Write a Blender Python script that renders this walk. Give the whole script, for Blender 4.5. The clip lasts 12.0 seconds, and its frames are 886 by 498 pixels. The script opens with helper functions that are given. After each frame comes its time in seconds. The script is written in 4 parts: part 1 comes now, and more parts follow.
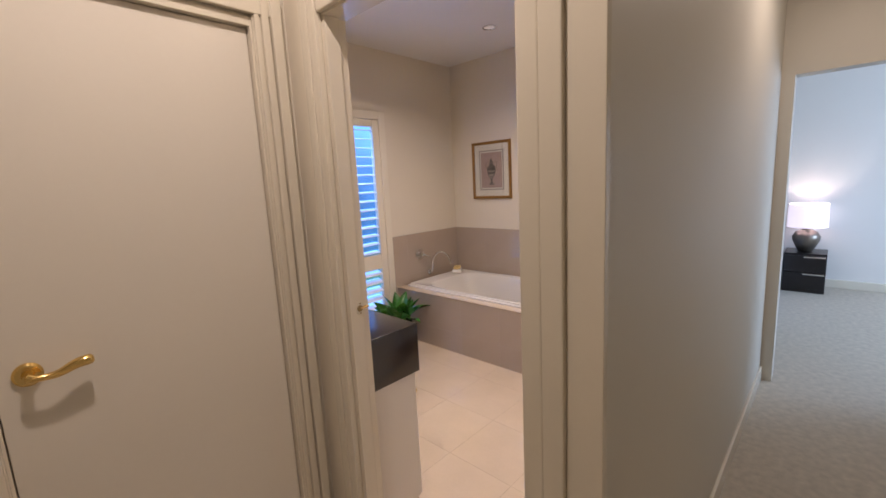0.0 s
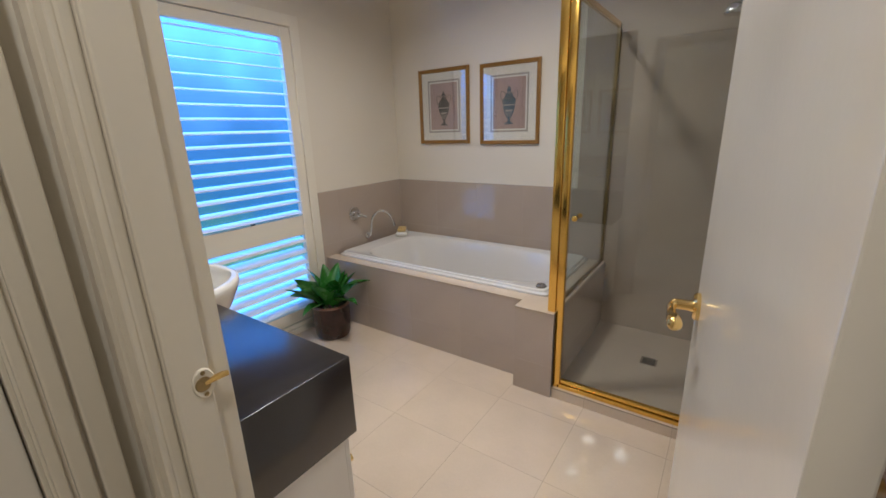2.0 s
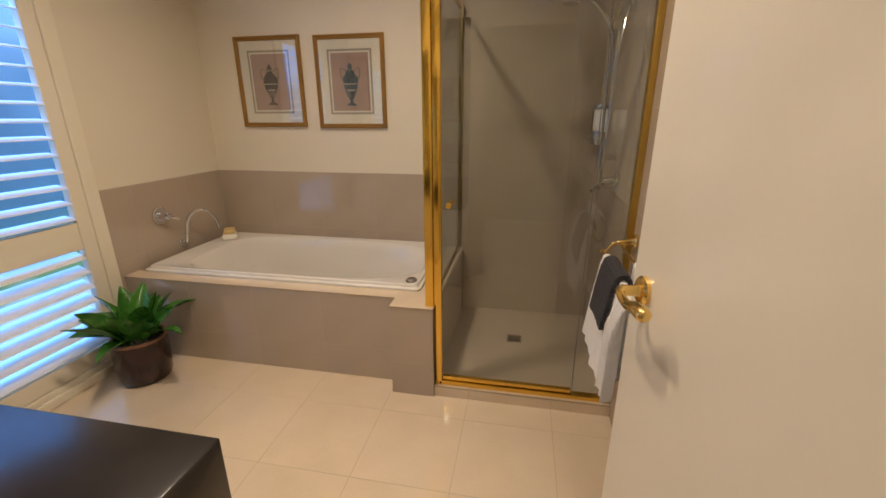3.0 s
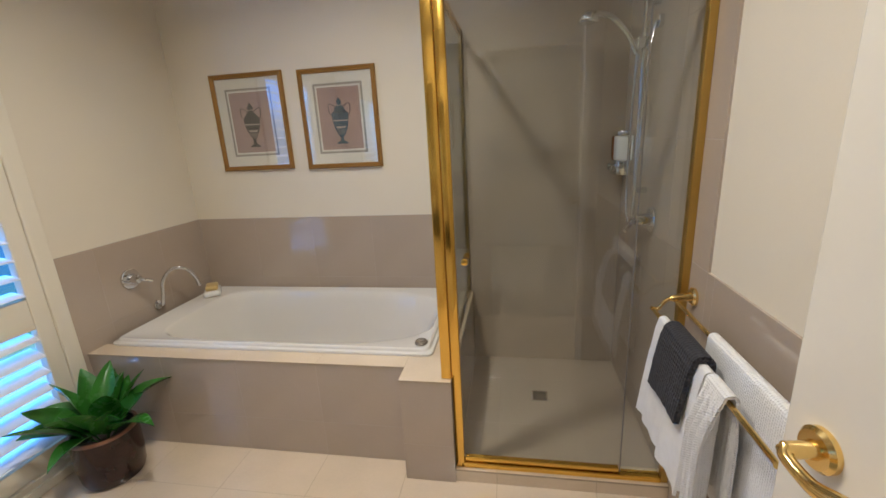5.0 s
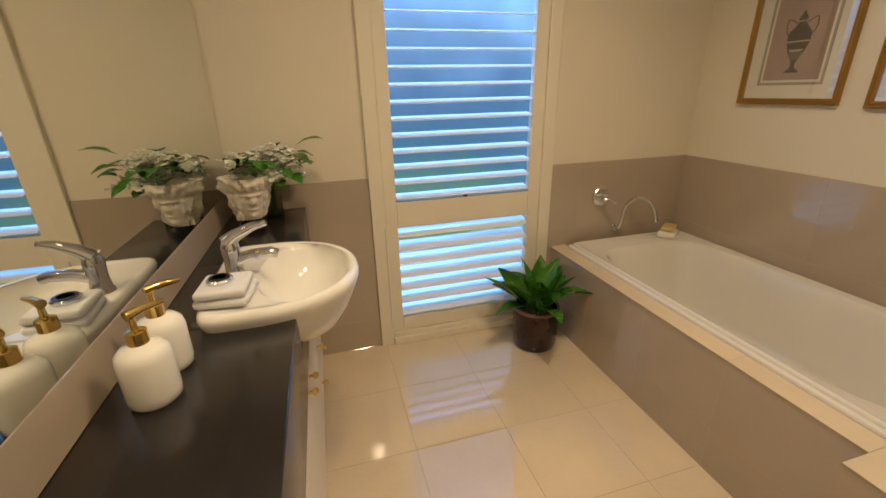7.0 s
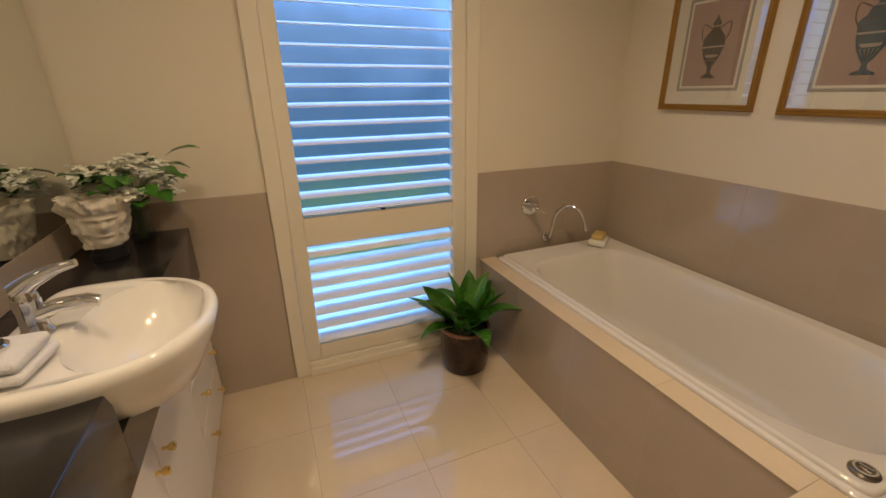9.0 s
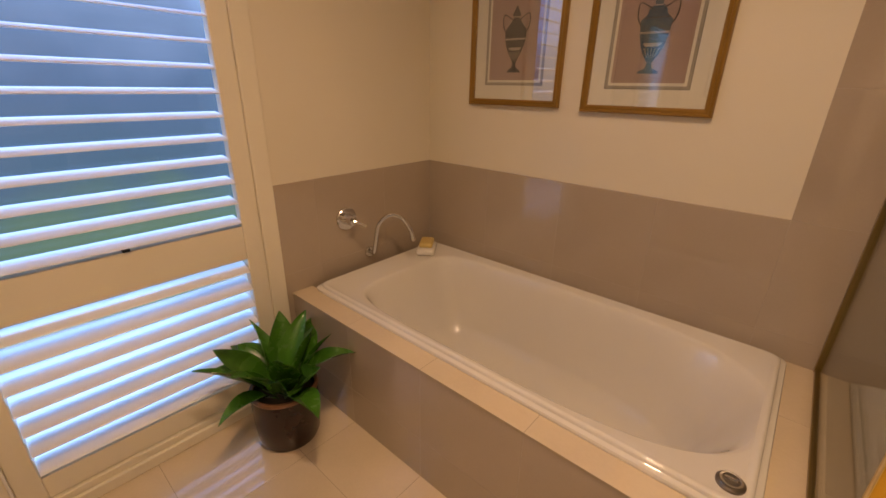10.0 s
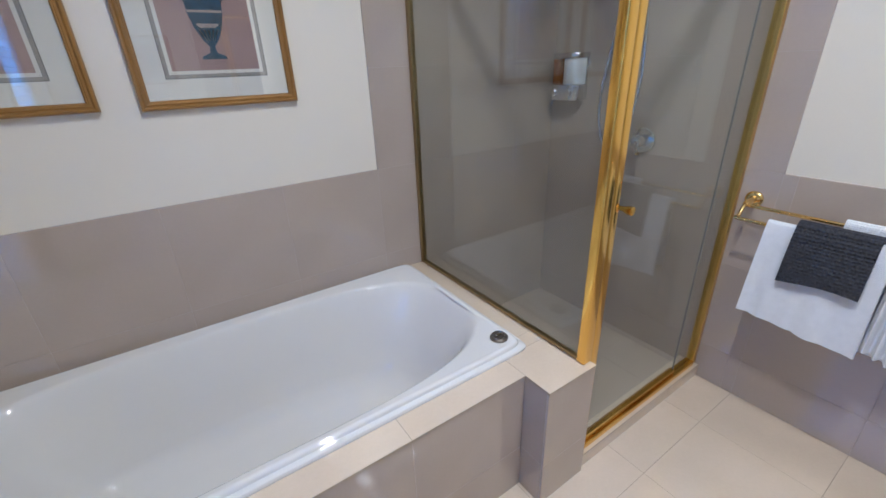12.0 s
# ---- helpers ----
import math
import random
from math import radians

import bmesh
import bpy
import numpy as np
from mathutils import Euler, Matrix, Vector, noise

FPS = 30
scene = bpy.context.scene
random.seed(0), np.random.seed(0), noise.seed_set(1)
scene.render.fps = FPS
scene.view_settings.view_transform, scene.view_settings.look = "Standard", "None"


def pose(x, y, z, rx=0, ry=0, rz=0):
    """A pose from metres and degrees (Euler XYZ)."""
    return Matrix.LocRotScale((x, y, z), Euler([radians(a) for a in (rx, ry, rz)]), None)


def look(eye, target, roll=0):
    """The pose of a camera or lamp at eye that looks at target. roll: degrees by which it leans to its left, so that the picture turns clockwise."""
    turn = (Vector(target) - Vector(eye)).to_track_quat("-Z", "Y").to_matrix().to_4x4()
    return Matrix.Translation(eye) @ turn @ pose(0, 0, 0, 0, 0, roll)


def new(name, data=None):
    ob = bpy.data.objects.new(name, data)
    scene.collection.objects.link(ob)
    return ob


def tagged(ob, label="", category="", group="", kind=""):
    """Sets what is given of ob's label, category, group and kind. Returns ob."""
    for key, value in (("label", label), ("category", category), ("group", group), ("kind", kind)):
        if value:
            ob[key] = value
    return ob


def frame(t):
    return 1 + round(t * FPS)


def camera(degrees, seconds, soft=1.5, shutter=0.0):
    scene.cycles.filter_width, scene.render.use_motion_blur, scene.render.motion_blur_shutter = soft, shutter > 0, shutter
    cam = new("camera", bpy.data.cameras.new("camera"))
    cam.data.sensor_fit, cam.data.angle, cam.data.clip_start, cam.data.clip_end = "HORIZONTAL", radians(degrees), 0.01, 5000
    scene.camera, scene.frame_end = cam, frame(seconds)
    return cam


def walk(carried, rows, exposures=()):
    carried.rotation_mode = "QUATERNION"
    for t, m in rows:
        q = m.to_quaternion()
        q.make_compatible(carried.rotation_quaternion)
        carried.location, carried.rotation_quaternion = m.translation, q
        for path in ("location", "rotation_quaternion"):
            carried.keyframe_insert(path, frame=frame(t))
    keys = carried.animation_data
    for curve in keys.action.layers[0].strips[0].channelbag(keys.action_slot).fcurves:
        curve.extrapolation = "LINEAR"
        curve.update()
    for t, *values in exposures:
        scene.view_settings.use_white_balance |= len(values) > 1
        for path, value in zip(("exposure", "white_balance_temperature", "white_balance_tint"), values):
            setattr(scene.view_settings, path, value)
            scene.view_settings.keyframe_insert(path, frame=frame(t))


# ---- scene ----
cam = camera(94.0, 12.0, soft=1.6)
PATH = [
    (0, (0.159, 0.043, 1.472), (1.589, 1.405, 1.156), -2.9),
    (0.5, (0.363, 0.143, 1.476), (1.478, 1.759, 1.097), -2.9),
    (1, (0.49, 0.304, 1.459), (1.575, 1.925, 1.019), -3.3),
    (1.5, (0.602, 0.494, 1.453), (1.915, 1.923, 0.971), -3.1),
    (2, (0.719, 0.616, 1.398), (2.291, 1.721, 0.843), -1.8),
    (2.5, (0.791, 0.73, 1.361), (2.538, 1.498, 0.762), -0.1),
    (3, (0.866, 0.88, 1.352), (2.736, 1.24, 0.741), -0.2),
    (5, (1.166, 1.012, 1.428), (3.067, 1.348, 0.906), -3.1),
    (5.5, (1.238, 1.014, 1.417), (3.063, 1.625, 0.873), -0.6),
    (6, (1.258, 1.005, 1.407), (2.772, 2.128, 0.738), 1.0),
    (6.5, (1.332, 1.001, 1.392), (2.231, 2.626, 0.65), 1.1),
    (8.5, (1.6, 1.064, 1.381), (1.801, 2.932, 0.695), -2.9),
    (9, (1.643, 1.147, 1.38), (2.367, 2.872, 0.674), -0.7),
    (9.5, (1.778, 1.299, 1.372), (2.785, 2.902, 0.725), 1.1),
    (10, (1.88, 1.489, 1.367), (3.283, 2.712, 0.634), 1.0),
    (10.5, (1.917, 1.723, 1.374), (3.626, 2.313, 0.519), 0.7),
    (11, (2.032, 1.896, 1.363), (3.823, 1.955, 0.474), 0.9),
    (11.5, (2.057, 2.021, 1.365), (3.781, 1.478, 0.508), -0.6),
    (12, (1.98, 2.24, 1.378), (3.501, 1.226, 0.566), -2.2),
]
# seconds, stops, kelvin, tint
EXPOSURES = [(0.0, 0.1, 6150, 23), (0.5, 0.1, 6100, 16), (1.0, 0.0, 5800, 15), (1.5, 0.0, 5500, 12), (2.0, 0.05, 5400, 9), (2.5, -0.05, 6100, 10), (3.0, 0.0, 7300, 13), (5.0, 0.22, 5800, 6), (5.5, 0.2, 7200, 9), (6.0, -0.13, 8500, 11), (6.5, -0.1, 7800, 5), (8.5, -0.4, 12500, 29), (9.0, -0.38, 8400, 14), (9.5, -0.25, 8200, 12), (10.0, -0.37, 10800, 29), (10.5, -0.10, 12000, 33), (11.0, 0.28, 7300, 16), (11.5, 0.45, 4950, 7), (12.0, 0.38, 4700, 8)]
walk(cam, [(t, look(eye, target, roll)) for t, eye, target, roll in PATH], EXPOSURES)

# ---- light ----
world = bpy.data.worlds.new("sky")
scene.world = world
world.use_nodes = True
sky = world.node_tree.nodes.new("ShaderNodeTexSky")
sky.sky_type, sky.sun_disc = "NISHITA", False
sky.sun_elevation, sky.sun_rotation = radians(35), radians(200)
world.node_tree.links.new(sky.outputs[0], world.node_tree.nodes["Background"].inputs[0])
world.node_tree.nodes["Background"].inputs[1].default_value = 0.12


def area(name, at, target, power, colour, sx, sy=None, spread=180):
    d = bpy.data.lights.new(name, "AREA")
    d.energy, d.color, d.size, d.spread = power, colour, sx, radians(spread)
    if sy:
        d.shape, d.size_y = "RECTANGLE", sy
    else:
        d.shape = "DISK"
    ob = new(name, d)
    ob.matrix_world = look(at, target)
    return ob


WARM = (1.0, 0.87, 0.70)
BLUE = (0.09, 0.36, 1.0)
# bathroom downlights
LAMPS = [(3.01, 2.13, 2.67), (2.28, 1.75, 2.67), (1.65, 1.33, 2.67)]
POWERS = [16.5, 10.5]
for p, w in zip(LAMPS[1:], POWERS):
    area("downlight_lamp", (p[0], p[1], 2.655), (p[0], p[1], 0), w, WARM, 0.14, None, 148)
HALL_LAMPS = [(0.40, 0.72, 2.67), (2.6, -0.1, 2.67)]
for p, w in zip(HALL_LAMPS, (13, 9)):
    area("hall_lamp", (p[0], p[1], 2.655), (p[0], p[1], 0), w, (1.0, 0.86, 0.69), 0.08)
# daylight falling in from the sky outside the two windows
area("window_daylight", (2.14, 4.1, 3.3), (2.14, 3.1, 1.1), 430, BLUE, 1.6, 1.0)
area("bedroom_daylight", (5.4, -3.58, 1.6), (5.4, -0.4, 0.0), 120, (0.5, 0.74, 1.0), 1.9, 1.3)


# ---- materials ----
def material(name, colour, rough=0.5, metal=0.0, vary=0.08, scale=4.0, fine=60.0, bump=0.05, coat=0.0, rand=0.0, rvar=0.1, spec=0.5, cells=0.0, ior=1.5):
    m = bpy.data.materials.new(name)
    m.use_nodes = True
    n, l = m.node_tree.nodes, m.node_tree.links
    b = n["Principled BSDF"]
    b.inputs["Metallic"].default_value = metal
    b.inputs["Coat Weight"].default_value = coat
    b.inputs["IOR"].default_value = ior
    b.inputs["Specular IOR Level"].default_value = spec
    co = n.new("ShaderNodeTexCoord")
    big, small = n.new("ShaderNodeTexNoise"), n.new("ShaderNodeTexNoise")
    for node, sc, det in ((big, scale, 6), (small, fine, 4)):
        node.inputs["Scale"].default_value = sc
        node.inputs["Detail"].default_value = det
        l.new(co.outputs["Object"], node.inputs["Vector"])
    mixed = n.new("ShaderNodeMath")
    mixed.operation = "MULTIPLY_ADD"
    l.new(small.outputs[0], mixed.inputs[0])
    mixed.inputs[1].default_value = 0.35
    l.new(big.outputs[0], mixed.inputs[2])
    last = mixed
    if rand:
        info, add = n.new("ShaderNodeObjectInfo"), n.new("ShaderNodeMath")
        add.operation = "MULTIPLY_ADD"
        l.new(info.outputs["Random"], add.inputs[0])
        add.inputs[1].default_value = rand
        l.new(mixed.outputs[0], add.inputs[2])
        last = add
    ramp = n.new("ShaderNodeValToRGB")
    ramp.color_ramp.elements[0].position, ramp.color_ramp.elements[1].position = 0.35, 0.95
    ramp.color_ramp.elements[0].color = (*[max(0, c * (1 - vary)) for c in colour], 1)
    ramp.color_ramp.elements[1].color = (*[min(1, c * (1 + vary)) for c in colour], 1)
    l.new(last.outputs[0], ramp.inputs[0])
    l.new(ramp.outputs[0], b.inputs["Base Color"])
    rr = n.new("ShaderNodeMapRange")
    rr.inputs["To Min"].default_value, rr.inputs["To Max"].default_value = max(0.01, rough * (1 - rvar * 2)), min(1, rough * (1 + rvar * 2))
    l.new(big.outputs[0], rr.inputs[0])
    l.new(rr.outputs[0], b.inputs["Roughness"])
    if bump:
        bp = n.new("ShaderNodeBump")
        bp.inputs["Strength"].default_value = bump
        bp.inputs["Distance"].default_value = 0.004
        if cells:
            vo = n.new("ShaderNodeTexVoronoi")
            vo.inputs["Scale"].default_value, vo.inputs["Randomness"].default_value = cells, 0.25
            l.new(co.outputs["Object"], vo.inputs["Vector"])
            l.new(vo.outputs["Distance"], bp.inputs["Height"])
            bp.inputs["Distance"].default_value = 0.01
        else:
            l.new(small.outputs[0], bp.inputs["Height"])
        l.new(bp.outputs[0], b.inputs["Normal"])
    return m


def glass(name, tint, ior=1.45, rough=0.0):
    m = bpy.data.materials.new(name)
    m.use_nodes = True
    n, l = m.node_tree.nodes, m.node_tree.links
    n.remove(n["Principled BSDF"])
    tr, gl, lw, pw, ad, mx = (n.new(k) for k in ("ShaderNodeBsdfTransparent", "ShaderNodeBsdfGlossy", "ShaderNodeLayerWeight", "ShaderNodeMath", "ShaderNodeMath", "ShaderNodeMixShader"))
    tr.inputs[0].default_value = (*tint, 1)
    gl.inputs["Roughness"].default_value = rough
    lw.inputs["Blend"].default_value = 0.5
    pw.operation, ad.operation = "POWER", "MULTIPLY_ADD"
    pw.inputs[1].default_value = 5.0
    f0 = ((ior - 1) / (ior + 1)) ** 2
    l.new(lw.outputs["Facing"], pw.inputs[0])
    l.new(pw.outputs[0], ad.inputs[0])
    ad.inputs[1].default_value, ad.inputs[2].default_value = 0.7 - f0, f0
    l.new(ad.outputs[0], mx.inputs[0])
    l.new(tr.outputs[0], mx.inputs[1])
    l.new(gl.outputs[0], mx.inputs[2])
    l.new(mx.outputs[0], n["Material Output"].inputs[0])
    return m


def glow(name, colour, strength):
    m = bpy.data.materials.new(name)
    m.use_nodes = True
    b = m.node_tree.nodes["Principled BSDF"]
    b.inputs["Base Color"].default_value = (*colour, 1)
    b.inputs["Emission Color"].default_value = (*colour, 1)
    b.inputs["Emission Strength"].default_value = strength
    return m


M = dict(
    paint=material("cream wall paint", (0.74, 0.67, 0.55), 0.55, vary=0.03, scale=1.5, fine=260, bump=0.06),
    ceiling=material("ceiling paint", (0.80, 0.77, 0.72), 0.7, vary=0.02, scale=1.2, fine=200, bump=0.05),
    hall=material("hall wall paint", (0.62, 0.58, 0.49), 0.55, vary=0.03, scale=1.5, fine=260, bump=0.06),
    gloss=material("cream gloss enamel", (0.72, 0.66, 0.54), 0.22, vary=0.02, scale=3, fine=90, bump=0.015),
    door=material("door enamel", (0.74, 0.69, 0.60), 0.13, vary=0.02, scale=2, fine=70, bump=0.02),
    shutter=material("shutter enamel", (0.78, 0.72, 0.60), 0.3, vary=0.02, scale=3, fine=90, bump=0.015),
    slat=material("white shutter slat", (0.74, 0.73, 0.73), 0.3, vary=0.02, scale=3, fine=90, bump=0.015),
    tile=material("taupe porcelain", (0.43, 0.350, 0.283), 0.055, vary=0.05, scale=3, fine=140, bump=0.002, rand=0.05, rvar=0.1, ior=1.75),
    floor_tile=material("cream porcelain", (0.67, 0.54, 0.395), 0.06, vary=0.07, scale=4, fine=120, bump=0.002, rand=0.06, rvar=0.2, coat=0.8, spec=0.8, ior=1.7),
    grout_light=material("wall grout", (0.44, 0.365, 0.305), 0.8, vary=0.08, scale=30, fine=300, bump=0.1),
    grout=material("grout", (0.36, 0.29, 0.21), 0.9, vary=0.15, scale=30, fine=300, bump=0.2),
    carpet=material("beige carpet", (0.52, 0.46, 0.37), 0.95, vary=0.18, scale=25, fine=500, bump=0.9),
    bench=material("black laminate", (0.012, 0.010, 0.011), 0.2, vary=0.2, scale=8, fine=300, bump=0.004, rvar=0.02, ior=1.75),
    cabinet=material("white cabinet", (0.76, 0.72, 0.66), 0.3, vary=0.02, scale=3, fine=100, bump=0.015),
    acrylic=material("off-white acrylic", (0.70, 0.665, 0.615), 0.035, vary=0.015, scale=3, fine=50, bump=0.0, coat=0.4),
    ceramic=material("white ceramic", (0.82, 0.79, 0.73), 0.07, vary=0.015, scale=4, fine=60, bump=0.0, coat=0.5),
    gold=material("polished gold", (0.83, 0.52, 0.11), 0.16, 1.0, vary=0.06, scale=4, fine=150, bump=0.0, rvar=0.03),
    brass=material("polished brass", (0.86, 0.62, 0.24), 0.14, 1.0, vary=0.08, scale=12, fine=150, bump=0.02),
    bronze=material("dulled brass", (0.34, 0.25, 0.12), 0.32, 1.0, vary=0.1, scale=9, fine=150, bump=0.03),
    chrome=material("chrome", (0.72, 0.72, 0.73), 0.08, 1.0, vary=0.04, scale=12, fine=150, bump=0.0),
    frame=material("gilded wood", (0.33, 0.175, 0.045), 0.36, 0.4, vary=0.12, scale=8, fine=120, bump=0.0),
    mat=material("ivory mat board", (0.78, 0.75, 0.66), 0.8, vary=0.02, scale=6, fine=300, bump=0.05),
    waffle=material("white waffle towel", (0.80, 0.79, 0.80), 0.95, vary=0.04, scale=40, fine=220, bump=0.55, cells=150),
    band=material("grey wash band", (0.36, 0.33, 0.29), 0.8, vary=0.06, bump=0),
    satin=material("satin gold anodising", (0.60, 0.40, 0.11), 0.34, 1.0, vary=0.08, scale=9, fine=150, bump=0.02),
    line=material("grey ruled line", (0.16, 0.15, 0.14), 0.8, vary=0.05, bump=0),
    print=material("pink print", (0.38, 0.26, 0.235), 0.8, vary=0.1, scale=12, fine=150, bump=0.02),
    urn_dark=material("dark ink", (0.022, 0.018, 0.022), 0.7, vary=0.5, scale=30, fine=90, bump=0),
    urn_blue=material("blue ink", (0.03, 0.075, 0.12), 0.7, vary=0.5, scale=30, fine=90, bump=0),
    urn_light=material("pale ink", (0.40, 0.34, 0.30), 0.7, vary=0.2, scale=40, fine=90, bump=0),
    pot=material("brown glaze", (0.030, 0.012, 0.010), 0.16, vary=0.5, scale=12, fine=60, bump=0.03),
    rim=material("unglazed rim", (0.20, 0.09, 0.05), 0.4, vary=0.3, scale=20, fine=90, bump=0.05),
    soil=material("potting soil", (0.03, 0.02, 0.013), 0.95, vary=0.6, scale=60, fine=200, bump=0.8),
    leaf=material("dark green leaf", (0.030, 0.125, 0.016), 0.27, vary=0.5, scale=9, fine=50, bump=0.1, rand=0.3),
    stem=material("green stem", (0.06, 0.14, 0.03), 0.5, vary=0.3, bump=0),
    towel=material("white towel", (0.80, 0.79, 0.80), 0.95, vary=0.05, scale=40, fine=450, bump=0.9),
    dark_towel=material("charcoal towel", (0.035, 0.034, 0.042), 0.95, vary=0.3, scale=40, fine=300, bump=1.0, cells=90),
    soap=material("yellow soap", (0.62, 0.45, 0.18), 0.45, vary=0.06, bump=0.02),
    stone=material("white plaster", (0.66, 0.60, 0.50), 0.75, vary=0.18, scale=22, fine=120, bump=0.3),
    petal=material("white petal", (0.80, 0.80, 0.70), 0.6, vary=0.06, bump=0),
    black=material("black plastic", (0.01, 0.01, 0.011), 0.3, vary=0.2, bump=0),
    wood_dark=material("black-brown veneer", (0.012, 0.009, 0.009), 0.3, vary=0.4, scale=8, fine=90, bump=0.05),
    bedding=material("blue-grey bedding", (0.34, 0.37, 0.46), 0.9, vary=0.06, scale=6, fine=200, bump=0.3),
    gel=material("white liquid bottle", (0.75, 0.75, 0.76), 0.3, vary=0.03, bump=0),
    amber=material("amber liquid bottle", (0.20, 0.07, 0.02), 0.2, vary=0.1, bump=0),
    lampbase=material("antique pewter", (0.20, 0.17, 0.14), 0.3, 0.8, vary=0.3, scale=8, fine=60, bump=0.1),
    pane=glass("window glass", (0.93, 0.96, 0.96), 1.3),
    picture_glass=glass("picture glass", (0.96, 0.96, 0.96), 2.0),
    shower_glass=glass("shower glass", (0.88, 0.905, 0.895), 1.65),
    vase_glass=glass("vase glass", (0.78, 0.80, 0.78), 1.45),
    mirror=material("silvered mirror", (0.80, 0.82, 0.79), 0.015, 1.0, vary=0.0, bump=0.0),
    bulb=glow("lamp glass", (0.5, 0.45, 0.38), 0.5),
    shade=glow("lit lamp shade", (0.95, 0.86, 0.92), 0.7),
)


def backdrop_material():
    m = bpy.data.materials.new("garden seen through frosted glass")
    m.use_nodes = True
    n, l = m.node_tree.nodes, m.node_tree.links
    n.remove(n["Principled BSDF"])
    em, co, sep, ramp, noi, add = (n.new(k) for k in ("ShaderNodeEmission", "ShaderNodeTexCoord", "ShaderNodeSeparateXYZ", "ShaderNodeValToRGB", "ShaderNodeTexNoise", "ShaderNodeMath"))
    l.new(co.outputs["Object"], sep.inputs[0])
    l.new(co.outputs["Object"], noi.inputs["Vector"])
    noi.inputs["Scale"].default_value = 1.5
    add.operation = "MULTIPLY_ADD"
    l.new(noi.outputs[0], add.inputs[0])
    add.inputs[1].default_value = 0.9
    l.new(sep.outputs["Z"], add.inputs[2])
    rng = n.new("ShaderNodeMapRange")
    rng.inputs["From Min"].default_value, rng.inputs["From Max"].default_value = -1.0, 4.0
    l.new(add.outputs[0], rng.inputs[0])
    l.new(rng.outputs[0], ramp.inputs[0])
    e = ramp.color_ramp.elements
    stops = [(0.0, (1.0, 1.6, 2.4)), (0.24, (0.9, 1.5, 2.4)), (0.30, (0.28, 0.66, 0.46)), (0.385, (0.20, 0.55, 0.6)), (0.44, (0.13, 0.42, 0.9)), (0.56, (0.17, 0.50, 1.25)), (0.66, (0.36, 0.88, 2.1)), (0.76, (0.7, 1.9, 5.4)), (1.0, (0.8, 2.6, 8.5))]
    for p, c in stops[2:]:
        e.new(p)
    for k, (p, c) in zip(e, stops):
        k.position, k.color = p, (*c, 1)
    l.new(ramp.outputs[0], em.inputs[0])
    em.inputs[1].default_value = 0.56
    l.new(em.outputs[0], n["Material Output"].inputs[0])
    return m


# ---- building helpers ----
ORIGIN = {}


def thing(name, at=(0, 0, 0), label="", category="", group="", kind=""):
    ob = new(name)
    ob.empty_display_size = 0.05
    ob.location = at
    ORIGIN[ob] = Vector(at)
    return tagged(ob, label, category, group, kind)


def finish(bm, name, mat, smooth=None):
    me = bpy.data.meshes.new(name)
    bmesh.ops.recalc_face_normals(bm, faces=bm.faces)
    if smooth is not None:
        for f in bm.faces:
            f.smooth = True
        for e in bm.edges:
            if len(e.link_faces) == 2 and e.calc_face_angle(0) > radians(smooth):
                e.smooth = False
    bm.to_mesh(me)
    bm.free()
    me.materials.append(mat)
    return me


def part(name, bm, mat, parent, label="", smooth=None):
    """One mesh, built in world places, under a thing or a part."""
    o = ORIGIN[parent]
    for v in bm.verts:
        v.co -= o
    ob = new(name, finish(bm, name, mat, smooth))
    ob.parent = parent
    ORIGIN[ob] = o
    return tagged(ob, label)


def solid(name, bm, mat, label="", category="", group="", kind="", smooth=None):
    """A top-level thing of one mesh, with its origin at its base."""
    xs, ys, zs = zip(*[v.co for v in bm.verts])
    at = Vector(((min(xs) + max(xs)) / 2, (min(ys) + max(ys)) / 2, min(zs)))
    for v in bm.verts:
        v.co -= at
    ob = new(name, finish(bm, name, mat, smooth))
    ob.location = at
    ORIGIN[ob] = at
    return tagged(ob, label, category, group, kind)


def box(x0, x1, y0, y1, z0, z1, bevel=0.0, bm=None, seg=2):
    part_bm = bmesh.new()
    bmesh.ops.create_cube(part_bm, size=1)
    for v in part_bm.verts:
        v.co = Vector(((x0 + x1) / 2 + v.co.x * (x1 - x0), (y0 + y1) / 2 + v.co.y * (y1 - y0), (z0 + z1) / 2 + v.co.z * (z1 - z0)))
    if bevel:
        bmesh.ops.bevel(part_bm, geom=part_bm.edges[:], offset=bevel, segments=seg, profile=0.5, affect="EDGES")
    return merge(bm, part_bm)


def merge(bm, other):
    if bm is None:
        return other
    me = bpy.data.meshes.new("tmp")
    other.to_mesh(me)
    other.free()
    bm.from_mesh(me)
    bpy.data.meshes.remove(me)
    return bm


def moved(bm, m):
    bmesh.ops.transform(bm, matrix=m, verts=bm.verts)
    return bm


def loft(rings, closed=True, caps=(False, False), bm=None):
    bm = bm or bmesh.new()
    rows = [[bm.verts.new(p) for p in r] for r in rings]
    for a, b in zip(rows, rows[1:]):
        n = len(a)
        for i in range(n if closed else n - 1):
            j = (i + 1) % n
            bm.faces.new((a[i], a[j], b[j], b[i]))
    if caps[0]:
        bm.faces.new(rows[0][::-1])
    if caps[1]:
        bm.faces.new(rows[-1])
    return bm


def lathe(profile, at=(0, 0, 0), n=32, bm=None, caps=(True, True)):
    """profile: radius, height pairs from the bottom."""
    x, y, z = at
    rings = [[(x + r * math.cos(2 * math.pi * i / n), y + r * math.sin(2 * math.pi * i / n), z + h) for i in range(n)] for r, h in profile]
    return loft(rings, True, caps, bm)


